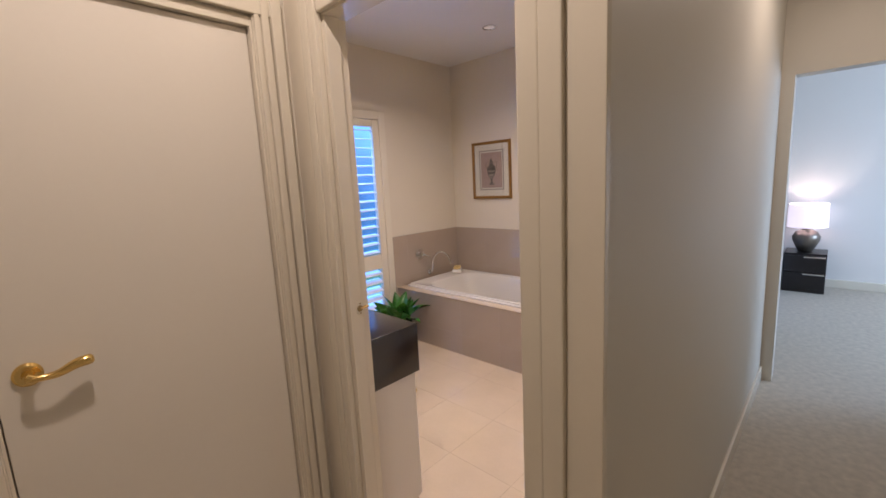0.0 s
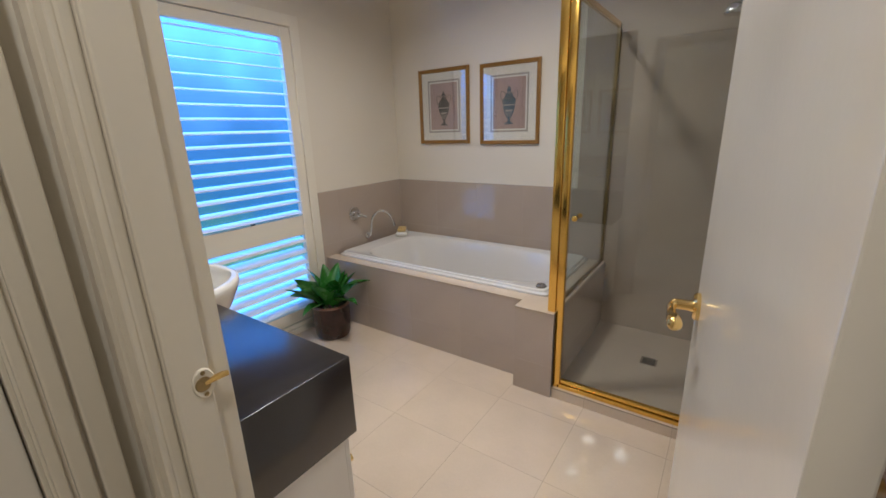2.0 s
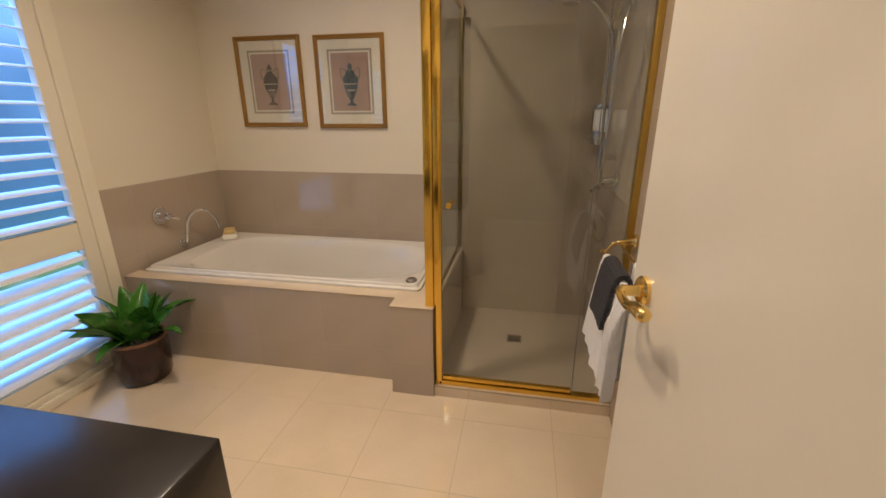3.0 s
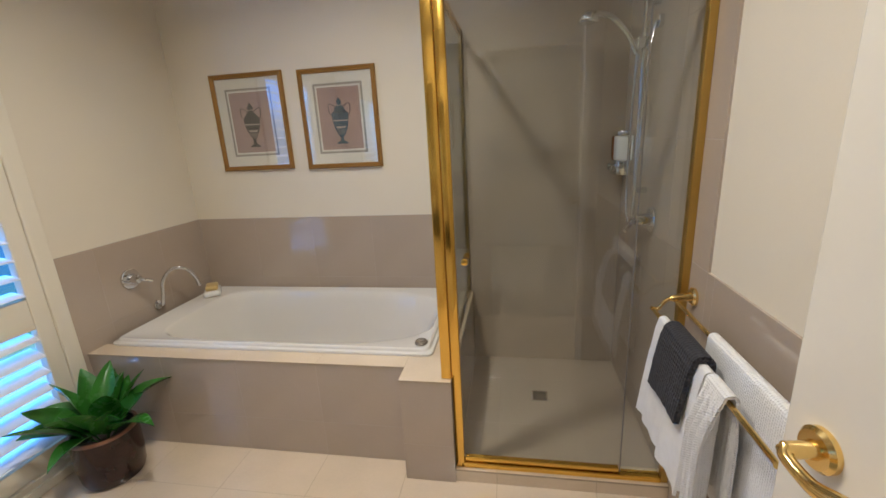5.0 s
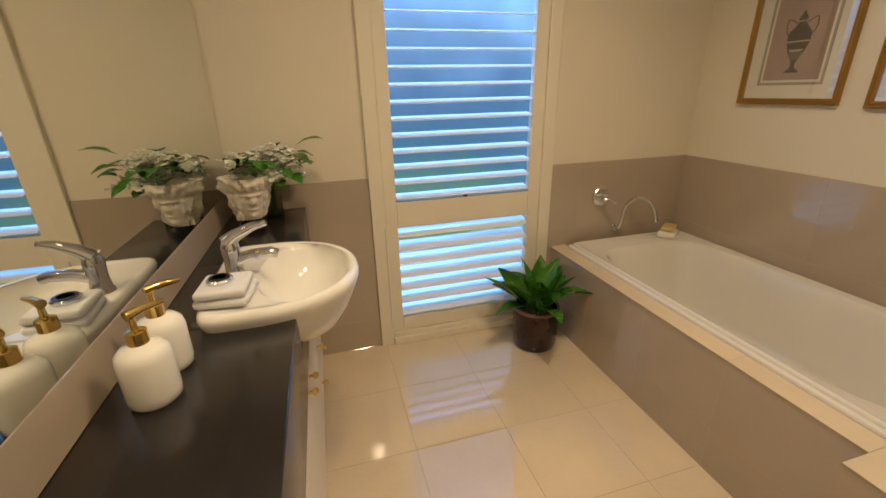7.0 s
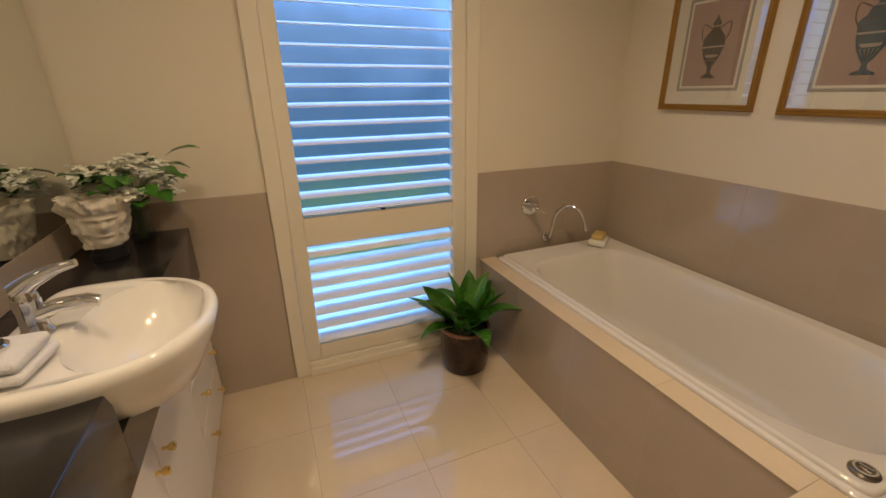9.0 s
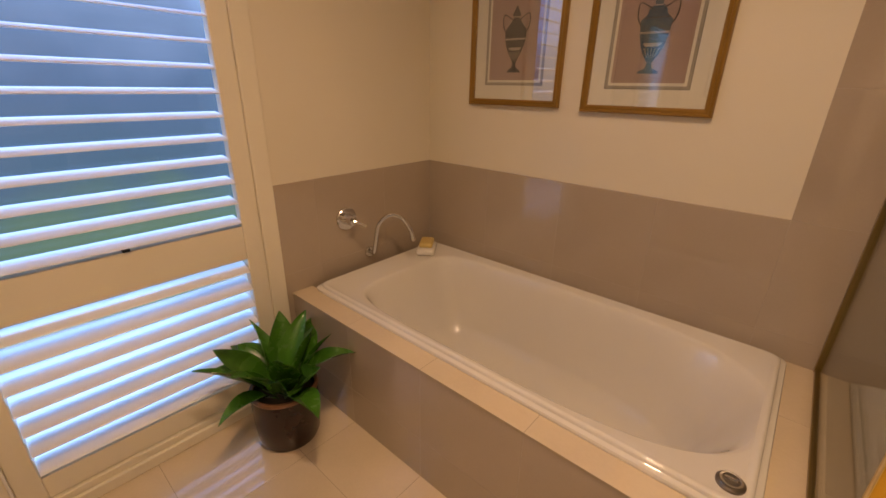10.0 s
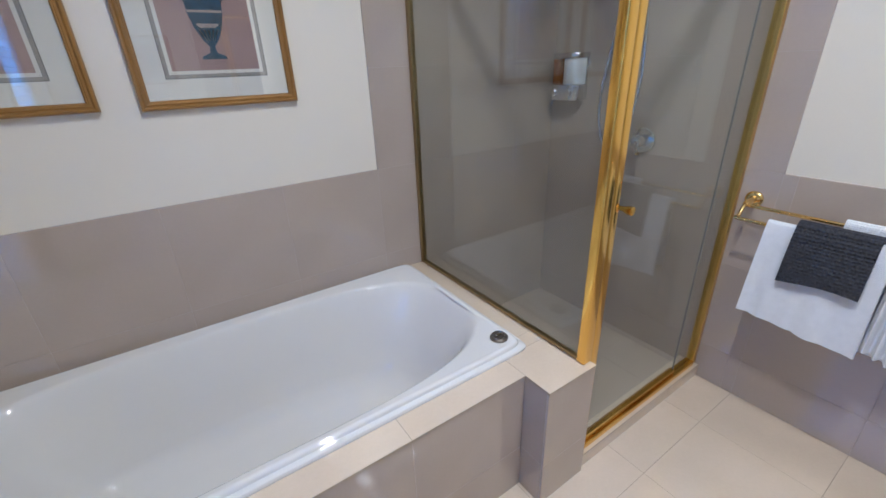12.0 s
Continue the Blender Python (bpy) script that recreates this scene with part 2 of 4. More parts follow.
def tube(points, radius, n=12, bm=None):
    """A round bar along points; radius a number or one for each point."""
    pts = [Vector(p) for p in points]
    rad = radius if isinstance(radius, (list, tuple)) else [radius] * len(pts)
    rings, side = [], None
    for i, p in enumerate(pts):
        d = (pts[min(i + 1, len(pts) - 1)] - pts[max(i - 1, 0)]).normalized()
        if side is None:
            side = d.orthogonal().normalized()
        side = (side - d * side.dot(d)).normalized()
        up = d.cross(side)
        rings.append([p + (side * math.cos(2 * math.pi * k / n) + up * math.sin(2 * math.pi * k / n)) * rad[i] for k in range(n)])
    return loft(rings, True, (True, True), bm)


def curve(points, n=8):
    """Smooth points through the given ones."""
    p = [Vector(q) for q in points]
    p = [2 * p[0] - p[1]] + p + [2 * p[-1] - p[-2]]
    out = []
    for i in range(1, len(p) - 2):
        for k in range(n):
            t = k / n
            out.append(0.5 * (2 * p[i] + (p[i + 1] - p[i - 1]) * t + (2 * p[i - 1] - 5 * p[i] + 4 * p[i + 1] - p[i + 2]) * t * t + (3 * p[i] - p[i - 1] - 3 * p[i + 1] + p[i + 2]) * t ** 3))
    return out + [p[-2]]


def disc(centre, axis, radius, depth, n=32, bevel=0.003, bm=None):
    """A bevelled round plate that stands out from centre along axis."""
    d = lathe([(radius, 0), (radius, depth - bevel), (radius - bevel, depth)], n=n)
    moved(d, Matrix.Translation(centre) @ Vector(axis).to_track_quat("Z", "Y").to_matrix().to_4x4())
    return merge(bm, d)


# ---- structure ----
H = 2.67
XW, XE, YS, YN = 0.985, 3.6, 0.41, 3.1
YH = 0.338


def wall(name, boxes, mat, label):
    bm = None
    for b in boxes:
        bm = box(*b, bm=bm)
    ob = new(name, finish(bm, name, mat))
    ORIGIN[ob] = Vector((0, 0, 0))
    return tagged(ob, label, "wall", kind="structure")


wall_north = wall("wall_north", [(0.905, 1.655, YN, 3.25, 0, H), (2.625, 3.75, YN, 3.25, 0, H), (1.655, 2.625, YN, 3.25, 2.1, H)], M["paint"], "cream painted wall round the shuttered window")
wall_east = wall("wall_east", [(XE, 3.75, YS, YN, 0, H)], M["paint"], "cream painted wall behind the bathtub")
wall_west = wall("wall_west", [(0.905, XW, 1.23, YN, 0, H), (0.905, XW, 0.49, 1.23, 2.01, H), (0.905, XW, YS, 0.49, 0, H)], M["paint"], "cream painted wall with the bathroom doorway")
wall_south = wall("wall_south", [(0.905, 3.75, YH + 0.036, YS, 0, H)], M["paint"], "cream painted wall with the towel rail")
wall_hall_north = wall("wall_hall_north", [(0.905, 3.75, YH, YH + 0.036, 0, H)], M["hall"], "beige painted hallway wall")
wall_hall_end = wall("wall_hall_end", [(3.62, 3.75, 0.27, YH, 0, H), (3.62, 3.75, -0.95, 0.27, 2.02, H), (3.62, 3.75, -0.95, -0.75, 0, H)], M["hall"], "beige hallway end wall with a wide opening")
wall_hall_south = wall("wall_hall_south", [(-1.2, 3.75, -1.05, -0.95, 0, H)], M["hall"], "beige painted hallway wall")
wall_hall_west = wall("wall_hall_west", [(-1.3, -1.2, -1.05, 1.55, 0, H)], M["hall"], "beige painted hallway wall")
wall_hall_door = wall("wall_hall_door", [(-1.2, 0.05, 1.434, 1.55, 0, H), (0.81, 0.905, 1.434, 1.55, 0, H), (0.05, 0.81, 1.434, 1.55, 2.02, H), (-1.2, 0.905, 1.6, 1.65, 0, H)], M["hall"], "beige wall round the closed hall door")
wall_bedroom = wall("wall_bedroom", [(6.82, 6.95, -3.6, 2.6, 0, H), (3.75, 6.82, 2.5, 2.6, 0, H), (3.75, 4.4, -3.6, -3.5, 0, H), (6.4, 6.82, -3.6, -3.5, 0, H), (4.4, 6.4, -3.6, -3.5, 0, 0.8), (4.4, 6.4, -3.6, -3.5, 2.2, H), (3.65, 3.75, -3.6, -1.05, 0, H), (3.65, 3.75, 3.25, 2.6, 0, H)], M["ceiling"], "pale painted bedroom walls")
ceil = new("ceiling", finish(box(-1.3, 6.95, -3.6, 3.25, H, H + 0.12), "ceiling", M["ceiling"]))
tagged(ceil, "flat white plaster ceiling", "ceiling", kind="structure")
floor = new("floor", finish(box(0.93, 3.75, 0.4, 3.2, -0.12, -0.006), "floor", M["grout"]))
ORIGIN[floor] = Vector((0, 0, 0))
tagged(floor, "glossy cream porcelain tile bathroom floor", "floor", kind="structure")
carpet = new("floor_hall", finish(box(-1.3, 0.93, -1.05, 1.6, -0.12, 0.0, bm=box(0.93, 6.95, -3.6, 0.4, -0.12, 0.0, bm=box(3.75, 6.95, 0.4, 2.6, -0.12, 0.0))), "floor_hall", M["carpet"]))
tagged(carpet, "beige cut-pile carpet in hallway and bedroom", "carpet", kind="structure")
base = new("baseboard", finish(box(0.93, 3.62, YH - 0.014, YH, 0, 0.1, 0.004, bm=box(6.80, 6.82, -3.5, 2.5, 0, 0.1, 0.004)), "baseboard", M["gloss"]))
tagged(base, "cream painted skirting board along the walls", "baseboard", kind="structure")
back = new("backdrop", finish(box(-1.5, 6.0, 4.95, 5.0, -1.6, 5.0), "backdrop", backdrop_material()))
tagged(back, "blurred bright garden and sky outside the window", "backdrop", kind="structure")


def strips(pieces, mat_bevel=0.004):
    bm = None
    for p in pieces:
        bm = box(*p, bevel=mat_bevel, bm=bm)
    return bm


# bathroom doorway: lining, stops and fluted architraves on the hall side
JL, JR, DT = 1.2, 0.518, 1.985
doorway = thing("door_1", (0.95, 0.86, 0), "cream gloss doorway frame with fluted architraves", "door frame", kind="structure")
part("lining", strips([(0.90, 0.982, JL, 1.232, 0, DT + 0.03)], 0.002), M["gloss"], doorway)
part("lining", strips([(0.90, 0.99, 0.488, JR, 0, DT + 0.03)], 0.002), M["gloss"], doorway)
part("lining", strips([(0.90, 0.982, JR, JL, DT, DT + 0.03)], 0.002), M["gloss"], doorway)
part("stop", strips([(0.90, 0.95, JL - 0.012, JL, 0, DT)], 0.003), M["gloss"], doorway)
part("stop", strips([(0.915, 0.955, JR, JR + 0.012, 0, DT)], 0.003), M["gloss"], doorway)


def flutes(y0, y1, x, out, z1, n=4):
    """An upright fluted moulding on a wall that faces -x."""
    step = (y1 - y0) / n
    ps = [(x - out, x, y0, y1, 0, z1)]
    for i in range(n):
        ps.append((x - out - 0.008 + 0.003 * (i % 2), x - out + 0.002, y0 + i * step + 0.0004, y0 + (i + 1) * step - 0.0004, 0, z1))
    return strips(ps, 0.0035)


part("architrave", flutes(JL + 0.006, 1.3, 0.90, 0.016, DT + 0.1), M["gloss"], doorway)
part("architrave", flutes(0.412, JR - 0.006, 0.90, 0.016, DT + 0.1, 2), M["gloss"], doorway)
part("architrave", strips([(0.882, 0.90, JR - 0.006, JL + 0.006, DT + 0.006, DT + 0.1)]), M["gloss"], doorway)
part("corner_board", strips([(0.887, 0.906, YH - 0.002, 0.4115, 0, H)], 0.0015), M["gloss"], doorway)
SZ = 1.067
plate = part("strike_plate", moved(disc((0, 0, 0), (0, 1, 0), 0.018, 0.004, 32, 0.0015), Matrix.Translation((0.938, JL - 0.0118, SZ)) @ Matrix.Rotation(math.pi, 4, "Z") @ Matrix.Diagonal((0.85, 1, 1.25, 1))), M["gloss"], doorway, "painted oval strike plate with brass lip", 30)
part("latch_hole", moved(disc((0, 0, 0), (0, 1, 0), 0.011, 0.0025, 24, 0.0008), Matrix.Translation((0.936, JL - 0.0150, SZ)) @ Matrix.Rotation(math.pi, 4, "Z")), M["bronze"], plate)
part("strike_lip", tube([(0.938, JL - 0.0150, SZ), (0.952, JL - 0.0158, SZ + 0.001), (0.962, JL - 0.0175, SZ + 0.002), (0.970, JL - 0.0205, SZ + 0.002)], [0.0035, 0.0048, 0.0048, 0.004], 12), M["brass"], plate, smooth=40)
for z in (SZ - 0.0165, SZ + 0.0165):
    part("screw", disc((0.938, JL - 0.0150, z), (0, -1, 0), 0.0034, 0.002, 12, 0.0008), M["bronze"], plate)


# hall door, closed, with its fluted frame
def lever(parent, at, normal, along, label):
    """A round rose with a curved lever handle."""
    a, n, d = Vector(at), Vector(normal).normalized(), Vector(along).normalized()
    up = Vector((0, 0, 1))
    h = part("handle", disc(a, n, 0.029, 0.012, 40, 0.005), M["brass"], parent, label, 30)
    part("neck", tube([a + n * 0.008, a + n * 0.02, a + n * 0.045], [0.014, 0.011, 0.011], 16), M["brass"], h, smooth=40)
    pts = curve([a + n * 0.043, a + n * 0.05 + d * 0.012 - up * 0.002, a + n * 0.05 + d * 0.05 - up * 0.003, a + n * 0.048 + d * 0.09 + up * 0.010, a + n * 0.046 + d * 0.122 + up * 0.012], 6)
    k = len(pts)
    part("grip", tube(pts, [0.0112 - 0.003 * math.sin(math.pi * min(1, i / k * 1.6)) + 0.0025 * math.exp(-((i / k - 0.82) / 0.16) ** 2) - (0.004 if i == k - 1 else 0) for i in range(k)], 14), M["brass"], h, smooth=50)


hall_door = thing("hall_door", (0.43, 1.47, 0), "closed flush cream door with a brass lever", "door")
leaf = part("leaf", box(0.082, 0.778, 1.452, 1.488, 0.008, 1.99, 0.003), M["door"], hall_door)
lever(leaf, (0.142, 1.452, 1.06), (0, -1, 0), (1, 0, 0), "polished brass lever handle")
hall_frame = thing("door_2", (0.43, 1.45, 0), "cream gloss frame of the closed hall door", "door frame", kind="structure")
part("jamb", strips([(0.78, 0.81, 1.43, 1.5, 0, 2.02)], 0.002), M["gloss"], hall_frame)
part("jamb", strips([(0.05, 0.08, 1.43, 1.5, 0, 2.02)], 0.002), M["gloss"], hall_frame)
part("head", strips([(0.08, 0.78, 1.43, 1.5, 1.992, 2.02)], 0.002), M["gloss"], hall_frame)
part("architrave", strips([(0.786, 0.88, 1.42, 1.431, 0, 2.1), (0.79, 0.806, 1.412, 1.424, 0, 2.1), (0.812, 0.836, 1.406, 1.424, 0, 2.1), (0.842, 0.876, 1.40, 1.424, 0, 2.1)], 0.003), M["gloss"], hall_frame)
part("architrave", strips([(-0.02, 0.074, 1.42, 1.431, 0, 2.1), (0.05, 0.07, 1.412, 1.424, 0, 2.1), (0.02, 0.044, 1.406, 1.424, 0, 2.1), (-0.016, 0.014, 1.40, 1.424, 0, 2.1)], 0.003), M["gloss"], hall_frame)
part("architrave", strips([(-0.02, 0.88, 1.41, 1.429, 2.026, 2.1)], 0.003), M["gloss"], hall_frame)

# bathroom door, swung open towards the towel wall
bath_door = thing("bathroom_door", (1.01, 0.55, 0), "open flush white gloss door with brass levers", "door")
DM = Matrix.Translation((1.012, 0.556, 0)) @ Matrix.Rotation(radians(7.0), 4, "Z")
leaf = part("leaf", moved(box(0, 0.714, -0.035, 0, 0.008, 1.982, 0.002), DM), M["door"], bath_door)
lever(leaf, DM @ Vector((0.655, 0, 1.03)), DM.to_3x3() @ Vector((0, 1, 0)), DM.to_3x3() @ Vector((-1, 0, -0.08)), "polished brass lever handle")
for z in (0.25, 1.7):
    part("hinge", tube([(1.008, 0.562, z), (1.008, 0.562, z + 0.09)], 0.006, 10), M["brass"], bath_door, smooth=40)

# ---- window with plantation shutters ----
WX0, WX1 = 1.625, 2.657
window = thing("window_1", (2.14, 3.1, 0), "tall cream window with white louvred shutters", "window", kind="structure")
UX0, UX1 = 1.76, 2.516
part("window_frame", strips([(WX0, WX0 + 0.07, 3.075, 3.2, 0.0, 2.13)]), M["shutter"], window)
part("window_frame", strips([(WX1 - 0.07, WX1, 3.075, 3.2, 0.0, 2.13)]), M["shutter"], window)
part("window_frame", strips([(WX0 + 0.07, WX1 - 0.07, 3.075, 3.2, 2.06, 2.13)]), M["shutter"], window)
part("window_sill", strips([(WX0 + 0.07, WX1 - 0.07, 3.062, 3.2, 0.0, 0.045), (WX0 + 0.07, WX1 - 0.07, 3.075, 3.2, 0.045, 0.075)]), M["shutter"], window)
shutter = part("shutter_stile", strips([(WX0 + 0.0702, UX0, 3.085, 3.125, 0.078, 2.057)]), M["shutter"], window)
part("shutter_stile", strips([(UX1, WX1 - 0.0702, 3.085, 3.125, 0.078, 2.057)]), M["shutter"], window)
for z0, z1 in ((0.078, 0.166), (0.705, 0.846), (1.994, 2.057)):
    part("shutter_rail", strips([(UX0, UX1, 3.087, 3.123, z0, z1)]), M["shutter"], window)
part("catch", box(2.128, 2.15, 3.078, 3.1, 0.847, 0.856, 0.002), M["black"], window, "small black catch")
# white strip stands in for light leaking along the lower frame joint
part("tilt_rod", box(WX0 + 0.063, WX0 + 0.071, 3.066, 3.076, 0.1, 0.72, 0.002), M["slat"], window)


def slat_mesh(tilt):
    n, w, t = 10, 0.044, 0.0055
    sec = []
    for i in range(2 * n):
        a = 2 * math.pi * i / (2 * n)
        y, z = w * math.cos(a), t * math.sin(a)
        c, s = math.cos(tilt), math.sin(tilt)
        sec.append((y * c - z * s, y * s + z * c))
    bm = loft([[(x, y, z) for y, z in sec] for x in (-0.376, 0.376)], True, (True, True))
    return finish(bm, "slat", M["slat"], 50)


upper, lower = slat_mesh(radians(10)), slat_mesh(radians(24))
PITCH = 0.0785


def slat(mesh, z):
    ob = new("slat", mesh)
    ob.parent = window
    ob.location = Vector((2.138, 3.118, z)) - ORIGIN[window]


for i in range(15):
    slat(upper, 0.868 + i * PITCH)
for i in range(7):
    slat(lower, 0.2 + i * PITCH)
for i, (z0, z1) in enumerate(((0.09, 0.76), (0.8, 2.05))):
    p = part("pane", box(WX0 + 0.07, WX1 - 0.07, 3.19, 3.194, z0, z1), M["pane"], window)
    p.visible_shadow = False
part("sash_rail", strips([(WX0 + 0.07, WX1 - 0.07, 3.172, 3.2, 0.76, 0.8)]), M["shutter"], window)

# ---- bathtub in its tiled surround ----
HOB = 0.487
hob = thing("bath_surround", (3.1, 2.2, 0), "taupe tiled bath surround with a small pillar", "bath surround", kind="structure")
part("core", box(2.697, 2.745, 1.3, 3.1, 0, HOB - 0.008), M["grout"], hob)
part("core", box(2.745, 3.6, 1.268, 1.345, 0, HOB - 0.008), M["grout"], hob)
part("pillar_core", box(2.6, 2.745, 1.268, 1.47, 0, HOB - 0.008), M["grout"], hob)


def oval(cx, cy, a, b, n, z, count=96, far=None):
    pts, n0 = [], n
    for i in range(count):
        t = 2 * math.pi * i / count
        c, s = math.cos(t), math.sin(t)
        n = (far or n0) if s > 0 else n0
        pts.append((cx + a * math.copysign(abs(c) ** (2 / n), c), cy + b * math.copysign(abs(s) ** (2 / n), s), z))
    return pts


tub = thing("bathtub", (3.18, 2.21, 0.0), "white acrylic bathtub set into a tiled surround", "bathtub")
cx, cy = 3.182, 2.213
rings = [oval(cx, cy, a, b, n, z) for a, b, n, z in ((0.396, 0.832, 40, 0.472), (0.406, 0.841, 40, 0.488), (0.407, 0.842, 40, 0.496), (0.404, 0.839, 38, 0.500), (0.393, 0.828, 36, 0.501), (0.390, 0.825, 34, 0.503), (0.389, 0.824, 34, 0.511), (0.386, 0.821, 32, 0.5155), (0.379, 0.814, 30, 0.517), (0.371, 0.806, 28, 0.514), (0.366, 0.801, 28, 0.5125))]
ix, iy = 3.172, 2.14
for a, b, n, z in ((0.352, 0.744, 3.5, 0.5115), (0.345, 0.736, 3.5, 0.508), (0.338, 0.727, 3.4, 0.498), (0.326, 0.708, 3.3, 0.465), (0.304, 0.668, 3.2, 0.39), (0.284, 0.625, 3.1, 0.28), (0.264, 0.580, 3.0, 0.17), (0.235, 0.535, 2.9, 0.128), (0.17, 0.44, 2.7, 0.110), (0.07, 0.2, 2.4, 0.104)):
    rings.append(oval(ix, iy + (0.511 - z) * 0.06, a, b, n - 0.3, z, far=n + 2.2))
part("shell", loft(rings, True, (False, True)), M["acrylic"], tub, smooth=45)
plug = part("plug_cap", disc((2.858, 1.437, 0.511), (0, 0, 1), 0.031, 0.012, 32, 0.004), M["lampbase"], tub, "dark chrome pop-up waste dial", 30)
part("dial_ring", lathe([(0.024, 0), (0.024, 0.003), (0.019, 0.003), (0.019, 0)], (2.858, 1.437, 0.5228), 28), M["chrome"], plug)
part("dial_grip", box(2.854, 2.862, 1.422, 1.452, 0.5225, 0.531, 0.003), M["chrome"], plug)

# tub taps on the north wall
TW = YN - 0.009
mixer = thing("bath_mixer", (3.0, TW, 0.768), "round chrome wall mixer above the bathtub", "tap")
part("rose", disc((3.002, TW, 0.768), (0, -1, 0), 0.055, 0.014), M["chrome"], mixer, smooth=30)
part("body", tube([(3.002, TW - 0.01, 0.768), (3.002, TW - 0.035, 0.768), (3.002, TW - 0.062, 0.768), (3.002, TW - 0.066, 0.768)], [0.028, 0.026, 0.022, 0.014], 24), M["chrome"], mixer, smooth=40)
part("lever", tube(curve([(3.002, TW - 0.055, 0.768), (3.02, TW - 0.075, 0.758), (3.045, TW - 0.10, 0.742)]), [0.011] * 9 + [0.009] * 8, 12), M["chrome"], mixer, smooth=40)
spout = thing("bath_spout", (3.13, TW, 0.545), "curved chrome swan-neck bath spout", "spout")
part("rose", disc((3.135, TW, 0.56), (0, -1, 0), 0.028, 0.01), M["chrome"], spout, smooth=30)
part("neck", tube(curve([(3.135, TW - 0.005, 0.56), (3.137, TW - 0.03, 0.562), (3.14, TW - 0.045, 0.62), (3.15, TW - 0.06, 0.71), (3.185, TW - 0.10, 0.765), (3.225, TW - 0.15, 0.755), (3.25, TW - 0.185, 0.70), (3.258, TW - 0.195, 0.655)], 6), 0.0105, 16), M["chrome"], spout, smooth=60)
part("tip", tube([(3.2575, TW - 0.194, 0.662), (3.260, TW - 0.198, 0.638)], 0.0135, 16), M["chrome"], spout, smooth=40)
dish = thing("soap_dish", (3.42, 2.94, 0.5125), "white ceramic soap dish with a yellow bar", "soap dish")
DMX = Matrix.Translation((3.425, 2.955, 0.5135)) @ Matrix.Rotation(radians(35), 4, "Z")
part("dish", moved(box(-0.075, 0.075, -0.05, 0.05, 0, 0.038, 0.014, seg=3), DMX), M["ceramic"], dish, smooth=40)
soap = solid("soap_bar", moved(box(-0.055, 0.055, -0.036, 0.036, 0.038, 0.068, 0.011, seg=3), DMX), M["soap"], "pale yellow soap bar on a white dish", "soap", smooth=40)


# ---- framed prints ----
def picture(y0, y1, z0, z1, ink, profile, label):
    x = XE
    t = thing("framed_print", (x, (y0 + y1) / 2, z0), label, "picture", "prints above the bathtub")
    w = 0.028
    section = [(0.0, 0.001), (0.0, 0.017), (0.003, 0.023), (0.008, 0.025), (0.012, 0.022), (0.014, 0.018), (0.019, 0.020), (0.022, 0.018), (0.024, 0.0185), (w, 0.013), (w, 0.001)]

    def ring_at(i, a, dep):
        return (x - dep, (y0 + a, y1 - a, y1 - a, y0 + a)[i % 4], (z0 + a, z0 + a, z1 - a, z1 - a)[i % 4])

    for i in range(4):
        part("frame_bar", loft([[ring_at(k, a, dep) for a, dep in section] for k in (i, i + 1)], True, (True, True)), M["frame"], t, smooth=35)
    part("mat_board", box(x - 0.008, x - 0.002, y0 + w, y1 - w, z0 + w, z1 - w), M["mat"], t)
    cy0, cy1, cz0, cz1 = y0 + 0.086, y1 - 0.086, z0 + 0.088, z1 - 0.086
    for o, th, ink_line in ((0.0, 0.0025, M["line"]), (0.0027, 0.0075, M["band"]), (0.0104, 0.0012, M["line"])):
        a0, a1, b0, b1 = cy0 + o, cy1 - o, cz0 + o, cz1 - o
        bm = None
        for q in ((a0, a1, b0, b0 + th), (a0, a1, b1 - th, b1), (a0, a0 + th, b0 + th, b1 - th), (a1 - th, a1, b0 + th, b1 - th)):
            bm = box(x - 0.0086, x - 0.008, *q, bm=bm)
        part("ruled_line", bm, ink_line, t)
    m = 0.022
    part("print", box(x - 0.009, x - 0.008, cy0 + m, cy1 - m, cz0 + m, cz1 - m), M["print"], t)
    yc, hz = (y0 + y1) / 2, (cz1 - cz0 - 2 * m)
    zb = cz0 + m + hz * 0.09
    hh = hz * 0.74

    def flat(prof, mat, dx, name):
        bm = bmesh.new()
        L = [bm.verts.new((x - dx, yc - r * hh, zb + h * hh)) for r, h in prof]
        R = [bm.verts.new((x - dx, yc + r * hh, zb + h * hh)) for r, h in prof]
        for i in range(len(prof) - 1):
            bm.faces.new((L[i], L[i + 1], R[i + 1], R[i]))
        r = bmesh.ops.extrude_face_region(bm, geom=bm.faces[:])
        for v in r["geom"]:
            if isinstance(v, bmesh.types.BMVert):
                v.co.x += 0.0006
        part(name, bm, mat, t)

    flat(profile, ink, 0.0100, "urn")
    flat([(profile[6][0] * 0.96, 0.50), (profile[6][0] * 0.98, 0.525)], M["urn_light"], 0.0108, "urn_band")
    flat([(0.08, 0.34), (0.12, 0.37), (0.115, 0.385)], M["urn_light"], 0.0108, "urn_band")
    for k in range(-2, 3):
        bm = bmesh.new()
        q = [bm.verts.new((x - 0.0109, yc + (k * sp + e) * hh, zb + h * hh)) for sp, e, h in ((0.02, -0.003, 0.2), (0.02, 0.003, 0.2), (0.05, 0.009, 0.32), (0.05, -0.009, 0.32))]
        bm.faces.new(q)
        bmesh.ops.solidify(bm, geom=bm.faces[:], thickness=0.0004)
        part("urn_flute", bm, M["urn_light"], t)
    flat([(0.05, 0.83), (0.055, 0.845)], M["urn_light"], 0.0108, "urn_band")
